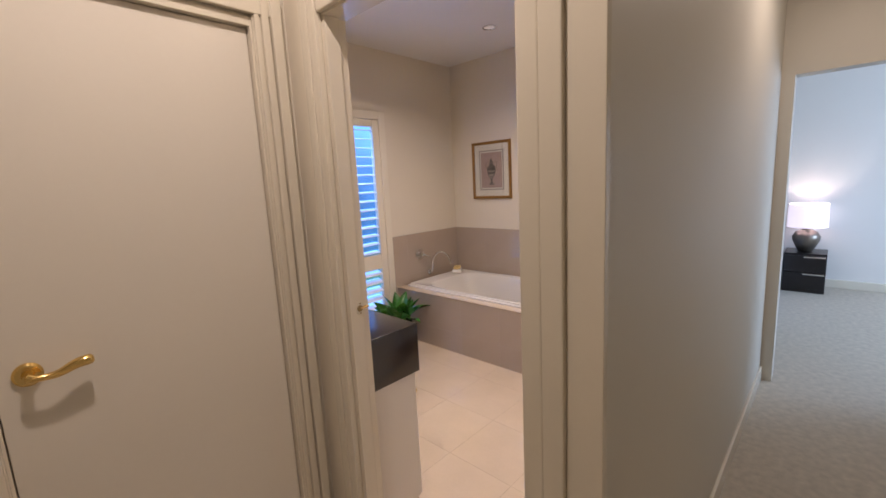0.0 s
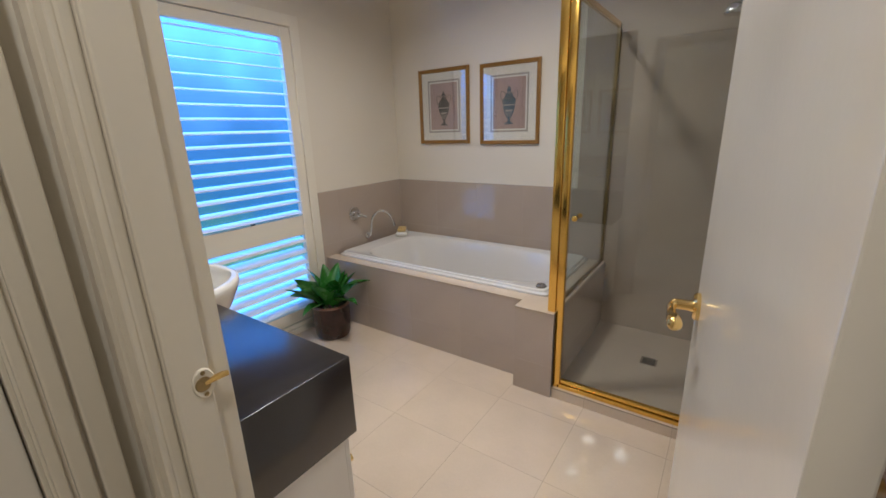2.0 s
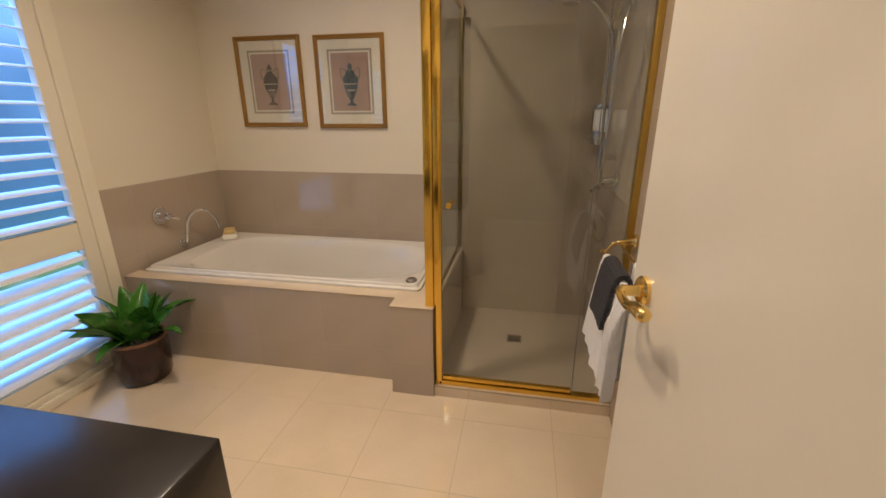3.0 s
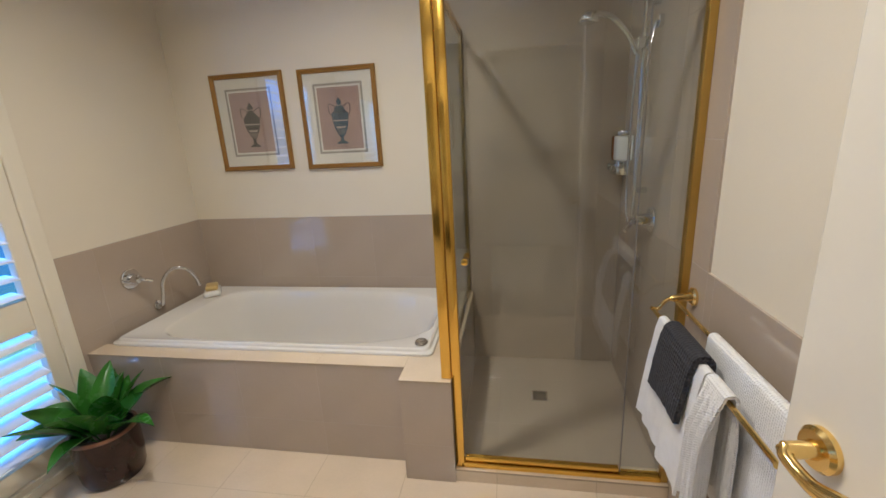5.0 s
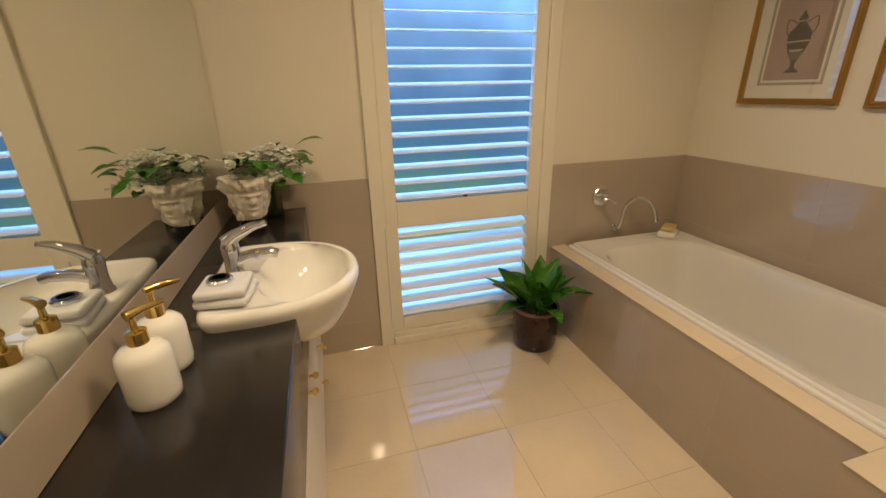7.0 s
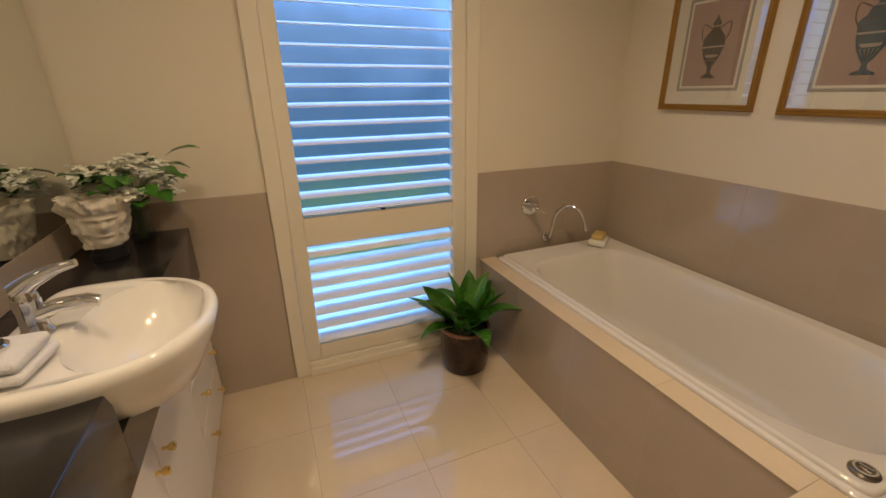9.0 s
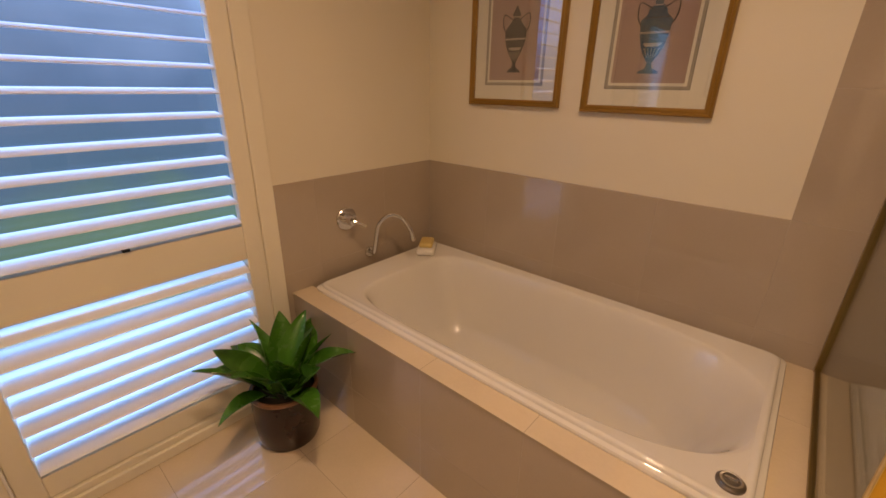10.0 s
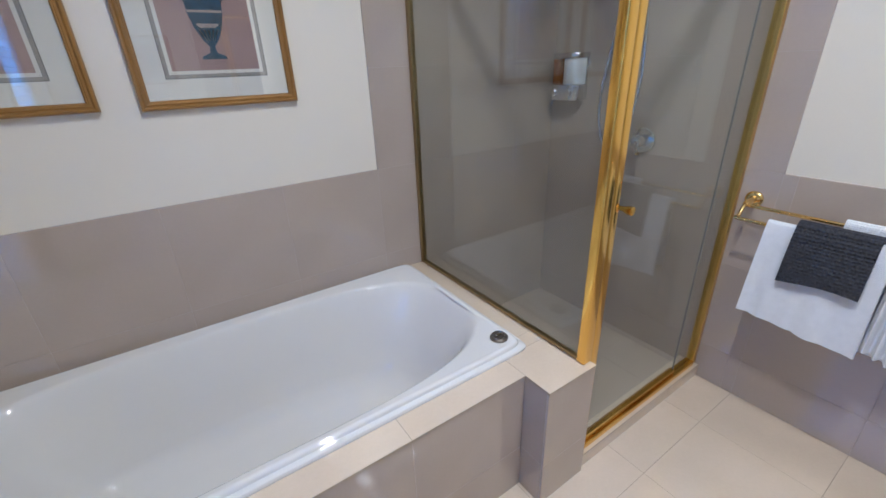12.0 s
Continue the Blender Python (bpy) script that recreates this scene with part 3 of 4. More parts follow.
    flat([(profile[7][0] * 0.9, 0.685), (profile[7][0] * 0.82, 0.70)], M["urn_dark"], 0.0108, "urn_band")
    for s in (-1, 1):
        pts = curve([(x - 0.0095, yc + s * 0.19 * hh, zb + 0.6 * hh), (x - 0.0095, yc + s * 0.25 * hh, zb + 0.72 * hh), (x - 0.0095, yc + s * 0.235 * hh, zb + 0.88 * hh), (x - 0.0095, yc + s * 0.07 * hh, zb + 0.80 * hh)], 5)
        part("urn_handle", tube(pts, 0.0020, 6), M["urn_dark"], t)
    g = part("glazing", box(x - 0.0165, x - 0.015, y0 + w, y1 - w, z0 + w, z1 - w), M["picture_glass"], t, "clear picture glass")
    g.visible_shadow = False


picture(2.347, 2.82, 1.288, 1.858, M["urn_dark"], [(0.13, 0.0), (0.12, 0.03), (0.04, 0.08), (0.035, 0.16), (0.07, 0.22), (0.15, 0.36), (0.205, 0.52), (0.19, 0.66), (0.10, 0.76), (0.05, 0.82), (0.08, 0.88), (0.03, 0.95), (0.01, 1.0)], "gilt framed print of a dark urn on pink")
picture(1.776, 2.249, 1.28, 1.85, M["urn_blue"], [(0.14, 0.0), (0.13, 0.03), (0.04, 0.07), (0.03, 0.14), (0.08, 0.2), (0.15, 0.34), (0.19, 0.5), (0.2, 0.66), (0.12, 0.74), (0.12, 0.78), (0.05, 0.85), (0.06, 0.93), (0.01, 1.0)], "gilt framed print of a blue urn on pink")

# ---- shower ----
ZT = 1.98
GX, GY = 2.648, 1.288
shower = thing("shower_screen", (GX, 0.85, 0.06), "gold framed glass shower screen with pivot door", "shower screen")
part("corner_post", box(2.608, 2.638, 1.262, 1.302, HOB + 0.003, ZT, 0.004, seg=3), M["gold"], shower, smooth=50)
part("corner_post", box(2.612, 2.638, 1.224, 1.2605, 0.062, ZT, 0.003, seg=2), M["gold"], shower, smooth=50)
part("wall_channel", box(2.616, 2.65, YS + 0.008, YS + 0.034, 0.062, ZT, 0.003), M["satin"], shower)
part("wall_channel", box(XE - 0.03, XE - 0.009, GY - 0.012, GY + 0.012, HOB + 0.004, ZT, 0.003), M["bronze"], shower)
part("bottom_rail", box(2.612, 2.652, YS + 0.034, 1.238, 0.062, 0.084, 0.003), M["gold"], shower)
part("bottom_rail", box(2.641, XE - 0.03, GY - 0.01, GY + 0.01, HOB + 0.004, HOB + 0.016, 0.003), M["bronze"], shower)
part("top_rail", box(2.612, 2.652, YS + 0.034, 1.238, ZT - 0.03, ZT, 0.003), M["gold"], shower)
part("top_rail", box(2.641, XE - 0.03, GY - 0.012, GY + 0.012, ZT - 0.03, ZT, 0.003), M["gold"], shower)
sd = part("glass_door", box(2.631, 2.636, 0.60, 1.222, 0.105, ZT - 0.035), M["shower_glass"], shower, "clear glass pivot door")
part("door_rail", box(2.622, 2.646, 0.60, 1.222, 0.087, 0.106, 0.003), M["gold"], sd)
fp = part("fixed_pane", box(2.631, 2.636, YS + 0.034, 0.592, 0.084, ZT - 0.03), M["shower_glass"], shower)
part("seal", box(2.631, 2.636, 0.5935, 0.5975, 0.084, ZT - 0.03), M["line"], shower)
sp = part("side_pane", box(2.641, XE - 0.03, GY - 0.0025, GY + 0.0025, HOB + 0.016, ZT - 0.03), M["shower_glass"], shower, "clear glass side panel above the bath")
knob = part("knob", tube([(2.631, 1.188, 0.985), (2.62, 1.188, 0.985), (2.605, 1.188, 0.985), (2.592, 1.188, 0.985), (2.589, 1.188, 0.985)], [0.008, 0.008, 0.013, 0.013, 0.009], 20), M["gold"], sd, "gold door knob", 40)
part("knob", tube([(2.636, 1.188, 0.985), (2.647, 1.188, 0.985), (2.662, 1.188, 0.985), (2.675, 1.188, 0.985), (2.678, 1.188, 0.985)], [0.008, 0.008, 0.013, 0.013, 0.009], 20), M["gold"], sd, smooth=40)
for pane in (sd, fp, sp):
    pane.visible_shadow = False
tray = thing("shower_base", (3.1, 0.85, 0), "taupe tiled shower floor behind a low kerb", "shower base", kind="structure")
part("tray_bed", box(2.69, 3.6, YS, 1.268, 0.0, 0.024), M["grout"], tray)
part("kerb_core", box(2.608, 2.69, YS, 1.26, 0.0, 0.052), M["grout"], tray)
drain = thing("floor_waste", (3.187, 0.878, 0.032), "small square chrome shower floor waste", "drain")
part("plate", box(3.142, 3.232, 0.833, 0.923, 0.032, 0.036, 0.001), M["chrome"], drain)
for i in range(6):
    part("slot", box(3.152 + i * 0.013, 3.159 + i * 0.013, 0.843, 0.913, 0.0355, 0.0372), M["black"], drain)
SW = YS + 0.009
smix = thing("shower_mixer", (3.04, SW, 1.037), "round chrome shower mixer on taupe tiles", "tap")
part("rose", disc((3.04, SW, 1.037), (0, 1, 0), 0.055, 0.012), M["chrome"], smix, smooth=30)
part("body", tube([(3.04, SW + 0.01, 1.037), (3.04, SW + 0.045, 1.037), (3.04, SW + 0.07, 1.037)], [0.03, 0.027, 0.022], 24), M["chrome"], smix, smooth=40)
part("lever", tube(curve([(3.04, SW + 0.06, 1.037), (3.025, SW + 0.09, 1.03), (2.99, SW + 0.125, 1.0)]), [0.012] * 9 + [0.009] * 8, 12), M["chrome"], smix, smooth=40)
rail = thing("hand_shower", (3.155, SW, 1.1), "chrome hand shower on a slide rail with hose", "shower")
part("slide_bar", tube([(3.155, SW + 0.05, 1.13), (3.155, SW + 0.05, 1.93)], 0.0095, 14), M["chrome"], rail, smooth=60)
for z in (1.15, 1.91):
    part("bracket", tube([(3.155, SW, z), (3.155, SW + 0.052, z)], 0.014, 16), M["chrome"], rail, smooth=40)
part("slider", box(3.135, 3.175, SW + 0.03, SW + 0.085, 1.735, 1.785, 0.008), M["chrome"], rail)
hs = part("handpiece", tube(curve([(3.155, SW + 0.08, 1.725), (3.15, SW + 0.12, 1.80), (3.135, SW + 0.19, 1.865), (3.11, SW + 0.26, 1.88)], 6), [0.010 + 0.0025 * (i / 18) for i in range(19)], 14), M["chrome"], rail, smooth=60)
part("spray_head", lathe([(0.014, 0.03), (0.036, 0.012), (0.042, 0.0), (0.040, -0.012), (0.034, -0.016)], (3.105, SW + 0.285, 1.858), 32), M["chrome"], hs, smooth=40)
loop = curve([(3.155, SW + 0.075, 1.725), (3.20, SW + 0.07, 1.50), (3.25, SW + 0.06, 1.22), (3.225, SW + 0.06, 1.04), (3.15, SW + 0.06, 0.985), (3.085, SW + 0.07, 1.10), (3.055, SW + 0.07, 1.32), (3.085, SW + 0.055, 1.62), (3.105, SW + 0.03, 1.80), (3.11, SW + 0.015, 1.83)], 26)
part("hose", tube(loop, [0.0078 if i % 2 else 0.0064 for i in range(len(loop))], 10), M["chrome"], rail, "ribbed chrome hose", 80)
part("outlet", disc((3.11, SW, 1.83), (0, 1, 0), 0.026, 0.02, 28), M["chrome"], rail, smooth=30)
dsp = thing("wall_dispenser", (3.47, SW, 1.2), "twin chrome wall soap dispenser with windows", "soap dispenser")


def bowed(x0, x1, depth, z0, z1, top=0.0):
    """An upright body, flat at the wall and bowed in front."""
    c, a = (x0 + x1) / 2, (x1 - x0) / 2
    def ring_at(f, z):
        return [(c + a * f * math.copysign(abs(math.cos(q)) ** 0.6, math.cos(q)), SW + depth * f * math.sin(q) ** 0.6, z) for q in [math.pi * k / 24 for k in range(25)]]
    return loft([ring_at(0.96, z0), ring_at(1, z0 + 0.005), ring_at(1, z1 - 0.006 - top), ring_at(0.97, z1 - 0.003), ring_at(0.9, z1)], True, (True, True))


part("back_plate", box(3.378, 3.552, SW, SW + 0.012, 1.205, 1.405, 0.004), M["chrome"], dsp)
part("base", bowed(3.375, 3.555, 0.092, 1.197, 1.272), M["chrome"], dsp, smooth=40)
part("cap", bowed(3.375, 3.555, 0.092, 1.388, 1.414, 0.004), M["chrome"], dsp, smooth=40)
part("bottle", bowed(3.384, 3.480, 0.084, 1.2725, 1.3875), M["gel"], dsp, "white soap window", 40)
part("bottle", bowed(3.484, 3.546, 0.080, 1.2725, 1.3875), M["amber"], dsp, "amber shampoo window", 40)
for x in (3.42, 3.51):
    part("button", disc((x, SW + 0.080, 1.232), (0, 1, 0), 0.019, 0.02, 24), M["chrome"], dsp, smooth=30)

# ---- towel rail and towels ----
trail = thing("towel_rail", (2.2, SW, 0.878), "double brass towel rail on the tiled wall", "towel rail")
RB, RF, ZB, ZF = SW + 0.06, SW + 0.125, 0.861, 0.826
for x in (2.563, 1.86):
    part("rose", disc((x, SW, 0.873), (0, 1, 0), 0.03, 0.014, 32, 0.006), M["brass"], trail, smooth=30)
    part("post", tube([(x, SW + 0.01, 0.873), (x, SW + 0.03, 0.871), (x, RB + 0.008, 0.866), (x, RB + 0.016, 0.865)], [0.016, 0.012, 0.0115, 0.008], 18), M["brass"], trail, smooth=40)
    part("arm", tube(curve([(x, RB + 0.006, 0.864), (x, RB + 0.022, 0.862), (x, RB + 0.038, 0.846), (x, RB + 0.050, 0.829), (x, RF, 0.828), (x, RF + 0.008, 0.832)], 5), 0.0065, 14), M["brass"], trail, smooth=50)
part("bar", tube([(2.563, RB, ZB), (1.86, RB, ZB)], 0.0065, 14), M["brass"], trail, smooth=50)
part("bar", tube([(2.563, RF, ZF), (1.86, RF, ZF)], 0.0065, 14), M["brass"], trail, smooth=50)


def draped(x0, x1, y, z, front, behind, thick, wave, seed, r=0.012, flare=0.0, pleats=0):
    """A cloth folded over a bar at y, z; front and behind are the hanging lengths."""
    path = [(y + r + 0.004, z - front * (1 - i / 14)) for i in range(14)]
    path += [(y + (r + 0.002) * math.cos(a), z + (r + 0.002) * math.sin(a)) for a in [math.pi * k / 8 for k in range(9)]]
    path += [(y - r - 0.002, z - behind * (i + 1) / 8) for i in range(8)]
    n = 26 if not pleats else 72
    rng = random.Random(seed)
    ph = rng.random() * 6
    bm = bmesh.new()
    grid = []
    for py, pz in path:
        drop = max(0, z - pz)
        row = []
        for i in range(n + 1):
            u = i / n
            w = wave * drop * math.sin(u * 9 + ph) + 0.5 * wave * drop * math.sin(u * 21 + 2 * ph)
            w += 0.0012 * noise.noise((u * 30, pz * 60, seed))
            sgn = 1 if py > y else -0.3
            if pleats:
                w = min(1, drop * 9) * 0.016 * (1 + math.sin(2 * math.pi * pleats * u + ph))
            w = abs(w) + (flare * drop ** 0.8 if py > y else 0)
            sl = 0.03 * (u - 0.5) * drop
            row.append(bm.verts.new((x0 + (x1 - x0) * u + sl, py + sgn * w + (0.002 if py > y else 0), pz - 0.012 * math.sin(u * 3 + ph) * (drop > 0.1))))
        grid.append(row)
    for a, b in zip(grid, grid[1:]):
        for i in range(n):
            bm.faces.new((a[i], a[i + 1], b[i + 1], b[i]))
    bmesh.ops.recalc_face_normals(bm, faces=bm.faces)
    bmesh.ops.solidify(bm, geom=bm.faces[:], thickness=thick)
    return bm


solid("towel", draped(2.135, 2.462, RF, ZF + 0.008, 0.34, 0.31, 0.008, 0.03, 3, flare=0.07), M["towel"], "white cotton towel over the front brass bar", "towel", smooth=60)
solid("hand_towel", draped(2.172, 2.378, RF + 0.001, ZF + 0.016, 0.175, 0.10, 0.016, 0.008, 5, 0.026, flare=0.11), M["dark_towel"], "charcoal waffle hand towel over a white towel", "towel", smooth=60)
solid("face_cloth", draped(2.035, 2.125, RF, ZF + 0.010, 0.33, 0.28, 0.007, 0.05, 8, 0.014, flare=0.02, pleats=3.5), M["waffle"], "white waffle towel gathered over the front bar", "towel", smooth=60)
solid("bath_towel", draped(1.88, 2.28, RB, ZB + 0.008, 0.42, 0.36, 0.008, 0.012, 9), M["waffle"], "white waffle towel over the rear brass bar", "towel", smooth=60)

# ---- vanity ----
VY0, VY1, VX = 1.318, 3.03, 1.312
vanity = thing("vanity_cabinet", (1.15, 2.17, 0), "white vanity cabinet with small brass knobs", "cabinet")
part("body", box(XW + 0.002, 1.275, VY0 + 0.01, VY1 - 0.004, 0.06, 0.66, 0.002), M["cabinet"], vanity)
part("plinth", box(XW + 0.002, 1.235, VY0 + 0.02, VY1 - 0.01, 0.0, 0.06), M["cabinet"], vanity)


def knob_on(parent, y, z):
    part("knob", tube([(1.294, y, z), (1.306, y, z), (1.312, y, z), (1.322, y, z), (1.325, y, z)], [0.005, 0.005, 0.011, 0.012, 0.007], 16), M["brass"], parent, "small brass knob", 40)


ys = [VY0 + 0.012, 1.72, 2.12, 2.52]
for i, (a, b) in enumerate(zip(ys, ys[1:])):
    d = part("door", box(1.276, 1.294, a + 0.002, b - 0.002, 0.065, 0.655, 0.003), M["cabinet"], vanity)
    knob_on(d, (b - 0.04) if i % 2 else (a + 0.04), 0.55)
for z0, z1 in ((0.065, 0.25), (0.254, 0.445), (0.449, 0.655)):
    d = part("drawer", box(1.276, 1.294, 2.524, VY1 - 0.006, z0, z1, 0.003), M["cabinet"], vanity)
    knob_on(d, 2.64, (z0 + z1) / 2)
    knob_on(d, 2.92, (z0 + z1) / 2)
bench = thing("vanity_benchtop", (1.15, 2.17, 0.66), "matt black vanity benchtop with deep apron", "benchtop")
part("top", box(XW + 0.002, VX, VY0, 1.962, 0.663, 0.88, 0.004, seg=3), M["bench"], bench, smooth=40)
part("top", box(XW + 0.002, VX, 2.378, VY1, 0.663, 0.88, 0.004, seg=3), M["bench"], bench, smooth=40)
part("back_ledge", box(XW + 0.002, 1.12, 1.962, 2.378, 0.663, 0.8795), M["bench"], bench)
part("apron", box(1.12, VX - 0.001, 1.962, 2.378, 0.663, 0.772), M["bench"], bench)
ups = thing("upstand", (XW, 2.2, 0.88), "taupe tiled upstand under the mirror", "splashback", kind="structure")
mirror = thing("wall_mirror", (XW, 2.2, 0.98), "wide frameless wall mirror above the vanity", "mirror")
part("glass", box(XW + 0.001, XW + 0.007, VY0, YN - 0.012, 0.985, 2.05), M["mirror"], mirror)

# semi-recessed basin
BY, BZ = 2.17, 0.92
basin = thing("basin", (1.28, BY, 0.7), "white ceramic semi-recessed basin with tap ledge", "basin")


def dshape(x0, x1, hw, z, count=72, back=14):
    """A closed outline, square at the wall side, round in front."""
    pts = []
    xm = x0 + (x1 - x0) * 0.30
    for i in range(count):
        t = 2 * math.pi * i / count
        c, s = math.cos(t), math.sin(t)
        e = 2.2 if c >= 0 else 7
        x = xm + (x1 - xm if c >= 0 else xm - x0) * math.copysign(abs(c) ** (2 / e), c)
        pts.append((x, BY + hw * math.copysign(abs(s) ** (2 / (2.3 if c >= 0 else 7)), s), z))
    return pts


rings = [dshape(1.15, 1.397, 0.12, 0.735), dshape(1.14, 1.422, 0.165, 0.765), dshape(1.12, 1.452, 0.212, 0.82), dshape(1.10, 1.474, 0.240, 0.872), dshape(1.092, 1.481, 0.248, 0.892), dshape(1.089, 1.484, 0.251, 0.906), dshape(1.093, 1.480, 0.247, 0.917), dshape(1.102, 1.471, 0.238, BZ + 0.002), dshape(1.116, 1.459, 0.226, BZ)]
rings += [oval(1.330, BY, a, b, n, z, 72) for a, b, n, z in ((0.124, 0.208, 2.3, 0.915), (0.118, 0.2, 2.3, 0.902), (0.106, 0.184, 2.2, 0.87), (0.082, 0.15, 2.1, 0.825), (0.055, 0.095, 2.0, 0.79), (0.02, 0.03, 2.0, 0.782))]
part("bowl", loft(rings, True, (True, True)), M["ceramic"], basin, smooth=55)
part("waste", disc((1.330, BY, 0.782), (0, 0, 1), 0.021, 0.005, 24), M["chrome"], basin, smooth=30)
tap = thing("basin_tap", (1.15, BY, BZ), "chrome single-lever basin mixer tap", "tap")
part("body", lathe([(0.029, 0), (0.028, 0.006), (0.024, 0.012), (0.022, 0.045), (0.024, 0.072), (0.024, 0.086), (0.019, 0.1), (0.008, 0.105)], (1.15, BY, BZ), 28), M["chrome"], tap, smooth=40)
part("spout", tube([(1.155, BY, BZ + 0.042), (1.20, BY, BZ + 0.054), (1.25, BY, BZ + 0.056), (1.268, BY, BZ + 0.05)], [0.019, 0.016, 0.015, 0.013], 18), M["chrome"], tap, smooth=40)
lev = tube([(1.143, BY, BZ + 0.095), (1.17, BY, BZ + 0.115), (1.215, BY, BZ + 0.135), (1.25, BY, BZ + 0.142)], [0.022, 0.017, 0.012, 0.008], 16)
part("lever", lev, M["chrome"], tap, smooth=50)
fold = thing("folded_cloth", (1.14, 2.02, BZ), "folded white face cloth on the basin ledge", "towel")
for i in range(2):
    bm = box(-0.060 + 0.002 * i, 0.060 - 0.005 * i, -0.062, 0.062 - 0.004 * i, 0.003 + i * 0.0225, 0.025 + i * 0.0225, 0.010, seg=4)
    part("layer", moved(bm, Matrix.Translation((1.157, 2.02, BZ)) @ Matrix.Rotation(radians(-7 + 4 * i), 4, "Z")), M["towel"], fold, smooth=50)
bp = thing("basin_plug", (1.147, 2.02, 0.968), "dark chrome basin plug on a folded cloth", "plug")
part("cap", disc((1.147, 2.02, 0.9695), (0, 0, 1), 0.030, 0.009, 32, 0.004), M["chrome"], bp, smooth=30)
part("ring", lathe([(0.024, 0), (0.024, 0.002), (0.017, 0.002), (0.017, 0)], (1.147, 2.02, 0.9785), 28), M["black"], bp)


def dispenser(x, y, a):
    t = thing("soap_dispenser", (x, y, 0.88), "white ceramic soap bottle with brass pump", "soap dispenser", "bottles on the vanity")
    part("bottle", lathe([(0.037, 0), (0.042, 0.005), (0.0435, 0.02), (0.0435, 0.088), (0.040, 0.102), (0.030, 0.111), (0.018, 0.115), (0.015, 0.117)], (x, y, 0.88), 36), M["ceramic"], t, smooth=40)
    p = part("collar", lathe([(0.0165, 0), (0.0165, 0.022), (0.012, 0.025), (0.006, 0.026), (0.005, 0.05)], (x, y, 0.9965), 24), M["brass"], t, "brass pump collar", 35)
    dx, dy = math.cos(a), math.sin(a)
    part("nozzle", tube([(x - 0.008 * dx, y - 0.008 * dy, 1.05), (x + 0.02 * dx, y + 0.02 * dy, 1.052), (x + 0.055 * dx, y + 0.055 * dy, 1.048)], [0.009, 0.007, 0.004], 12), M["brass"], p, smooth=40)


dispenser(1.082, 1.725, 0.9)
dispenser(1.077, 1.825, 0.7)

# carved head planter, one plain mesh
HP = Vector((1.115, 2.775, 0.922))
solid("planter_stand", lathe([(0.05, 0), (0.052, 0.004), (0.05, 0.022), (0.036, 0.030), (0.034, 0.0418)], (1.115, 2.775, 0.88), 32), M["black"], "low round black stand under the head planter", "stand", smooth=40)
nz, na = 48, 80
rings = []
for i in range(nz + 1):
    h = i / nz
    r = 0.046 + 0.026 * math.sin(min(1, h * 1.3) * math.pi / 2) + 0.014 * max(0, min(1, (h - 0.66) * 6))
    ring = []
    for k in range(na):
        a = 2 * math.pi * k / na
        f = a - radians(-70)
        f = (f + math.pi) % (2 * math.pi) - math.pi
        rr = r
        rr += 0.024 * math.exp(-(f / 0.17) ** 2) * math.exp(-((h - 0.45) / 0.11) ** 2)
        rr += 0.009 * math.exp(-(f / 0.6) ** 2) * math.exp(-((h - 0.60) / 0.035) ** 2)
        rr -= 0.013 * math.exp(-((abs(f) - 0.33) / 0.15) ** 2) * math.exp(-((h - 0.53) / 0.04) ** 2)
        rr += 0.009 * math.exp(-(f / 0.3) ** 2) * math.exp(-((h - 0.26) / 0.03) ** 2)
        rr += 0.009 * math.exp(-(f / 0.3) ** 2) * math.exp(-((h - 0.1) / 0.07) ** 2)
        if abs(f) > 0.85 - 0.15 * math.sin(h * 3) or h > 0.72:
            rr += 0.006 + 0.016 * noise.noise((math.cos(a) * 4.5, math.sin(a) * 4.5, h * 7)) + 0.003 * math.sin(a * 17 + 9 * h)
        ring.append(HP + Vector((rr * math.cos(a) * 1.0, rr * math.sin(a), h * 0.168)))
    rings.append(ring)
inner = [[HP + Vector((rr * math.cos(2 * math.pi * k / na), rr * math.sin(2 * math.pi * k / na), z)) for k in range(na)] for rr, z in ((0.076, 0.164), (0.066, 0.135))]
solid("head_planter", loft(rings + inner, True, (True, True)), M["stone"], "white plaster head-shaped planter on black benchtop", "planter", smooth=50)

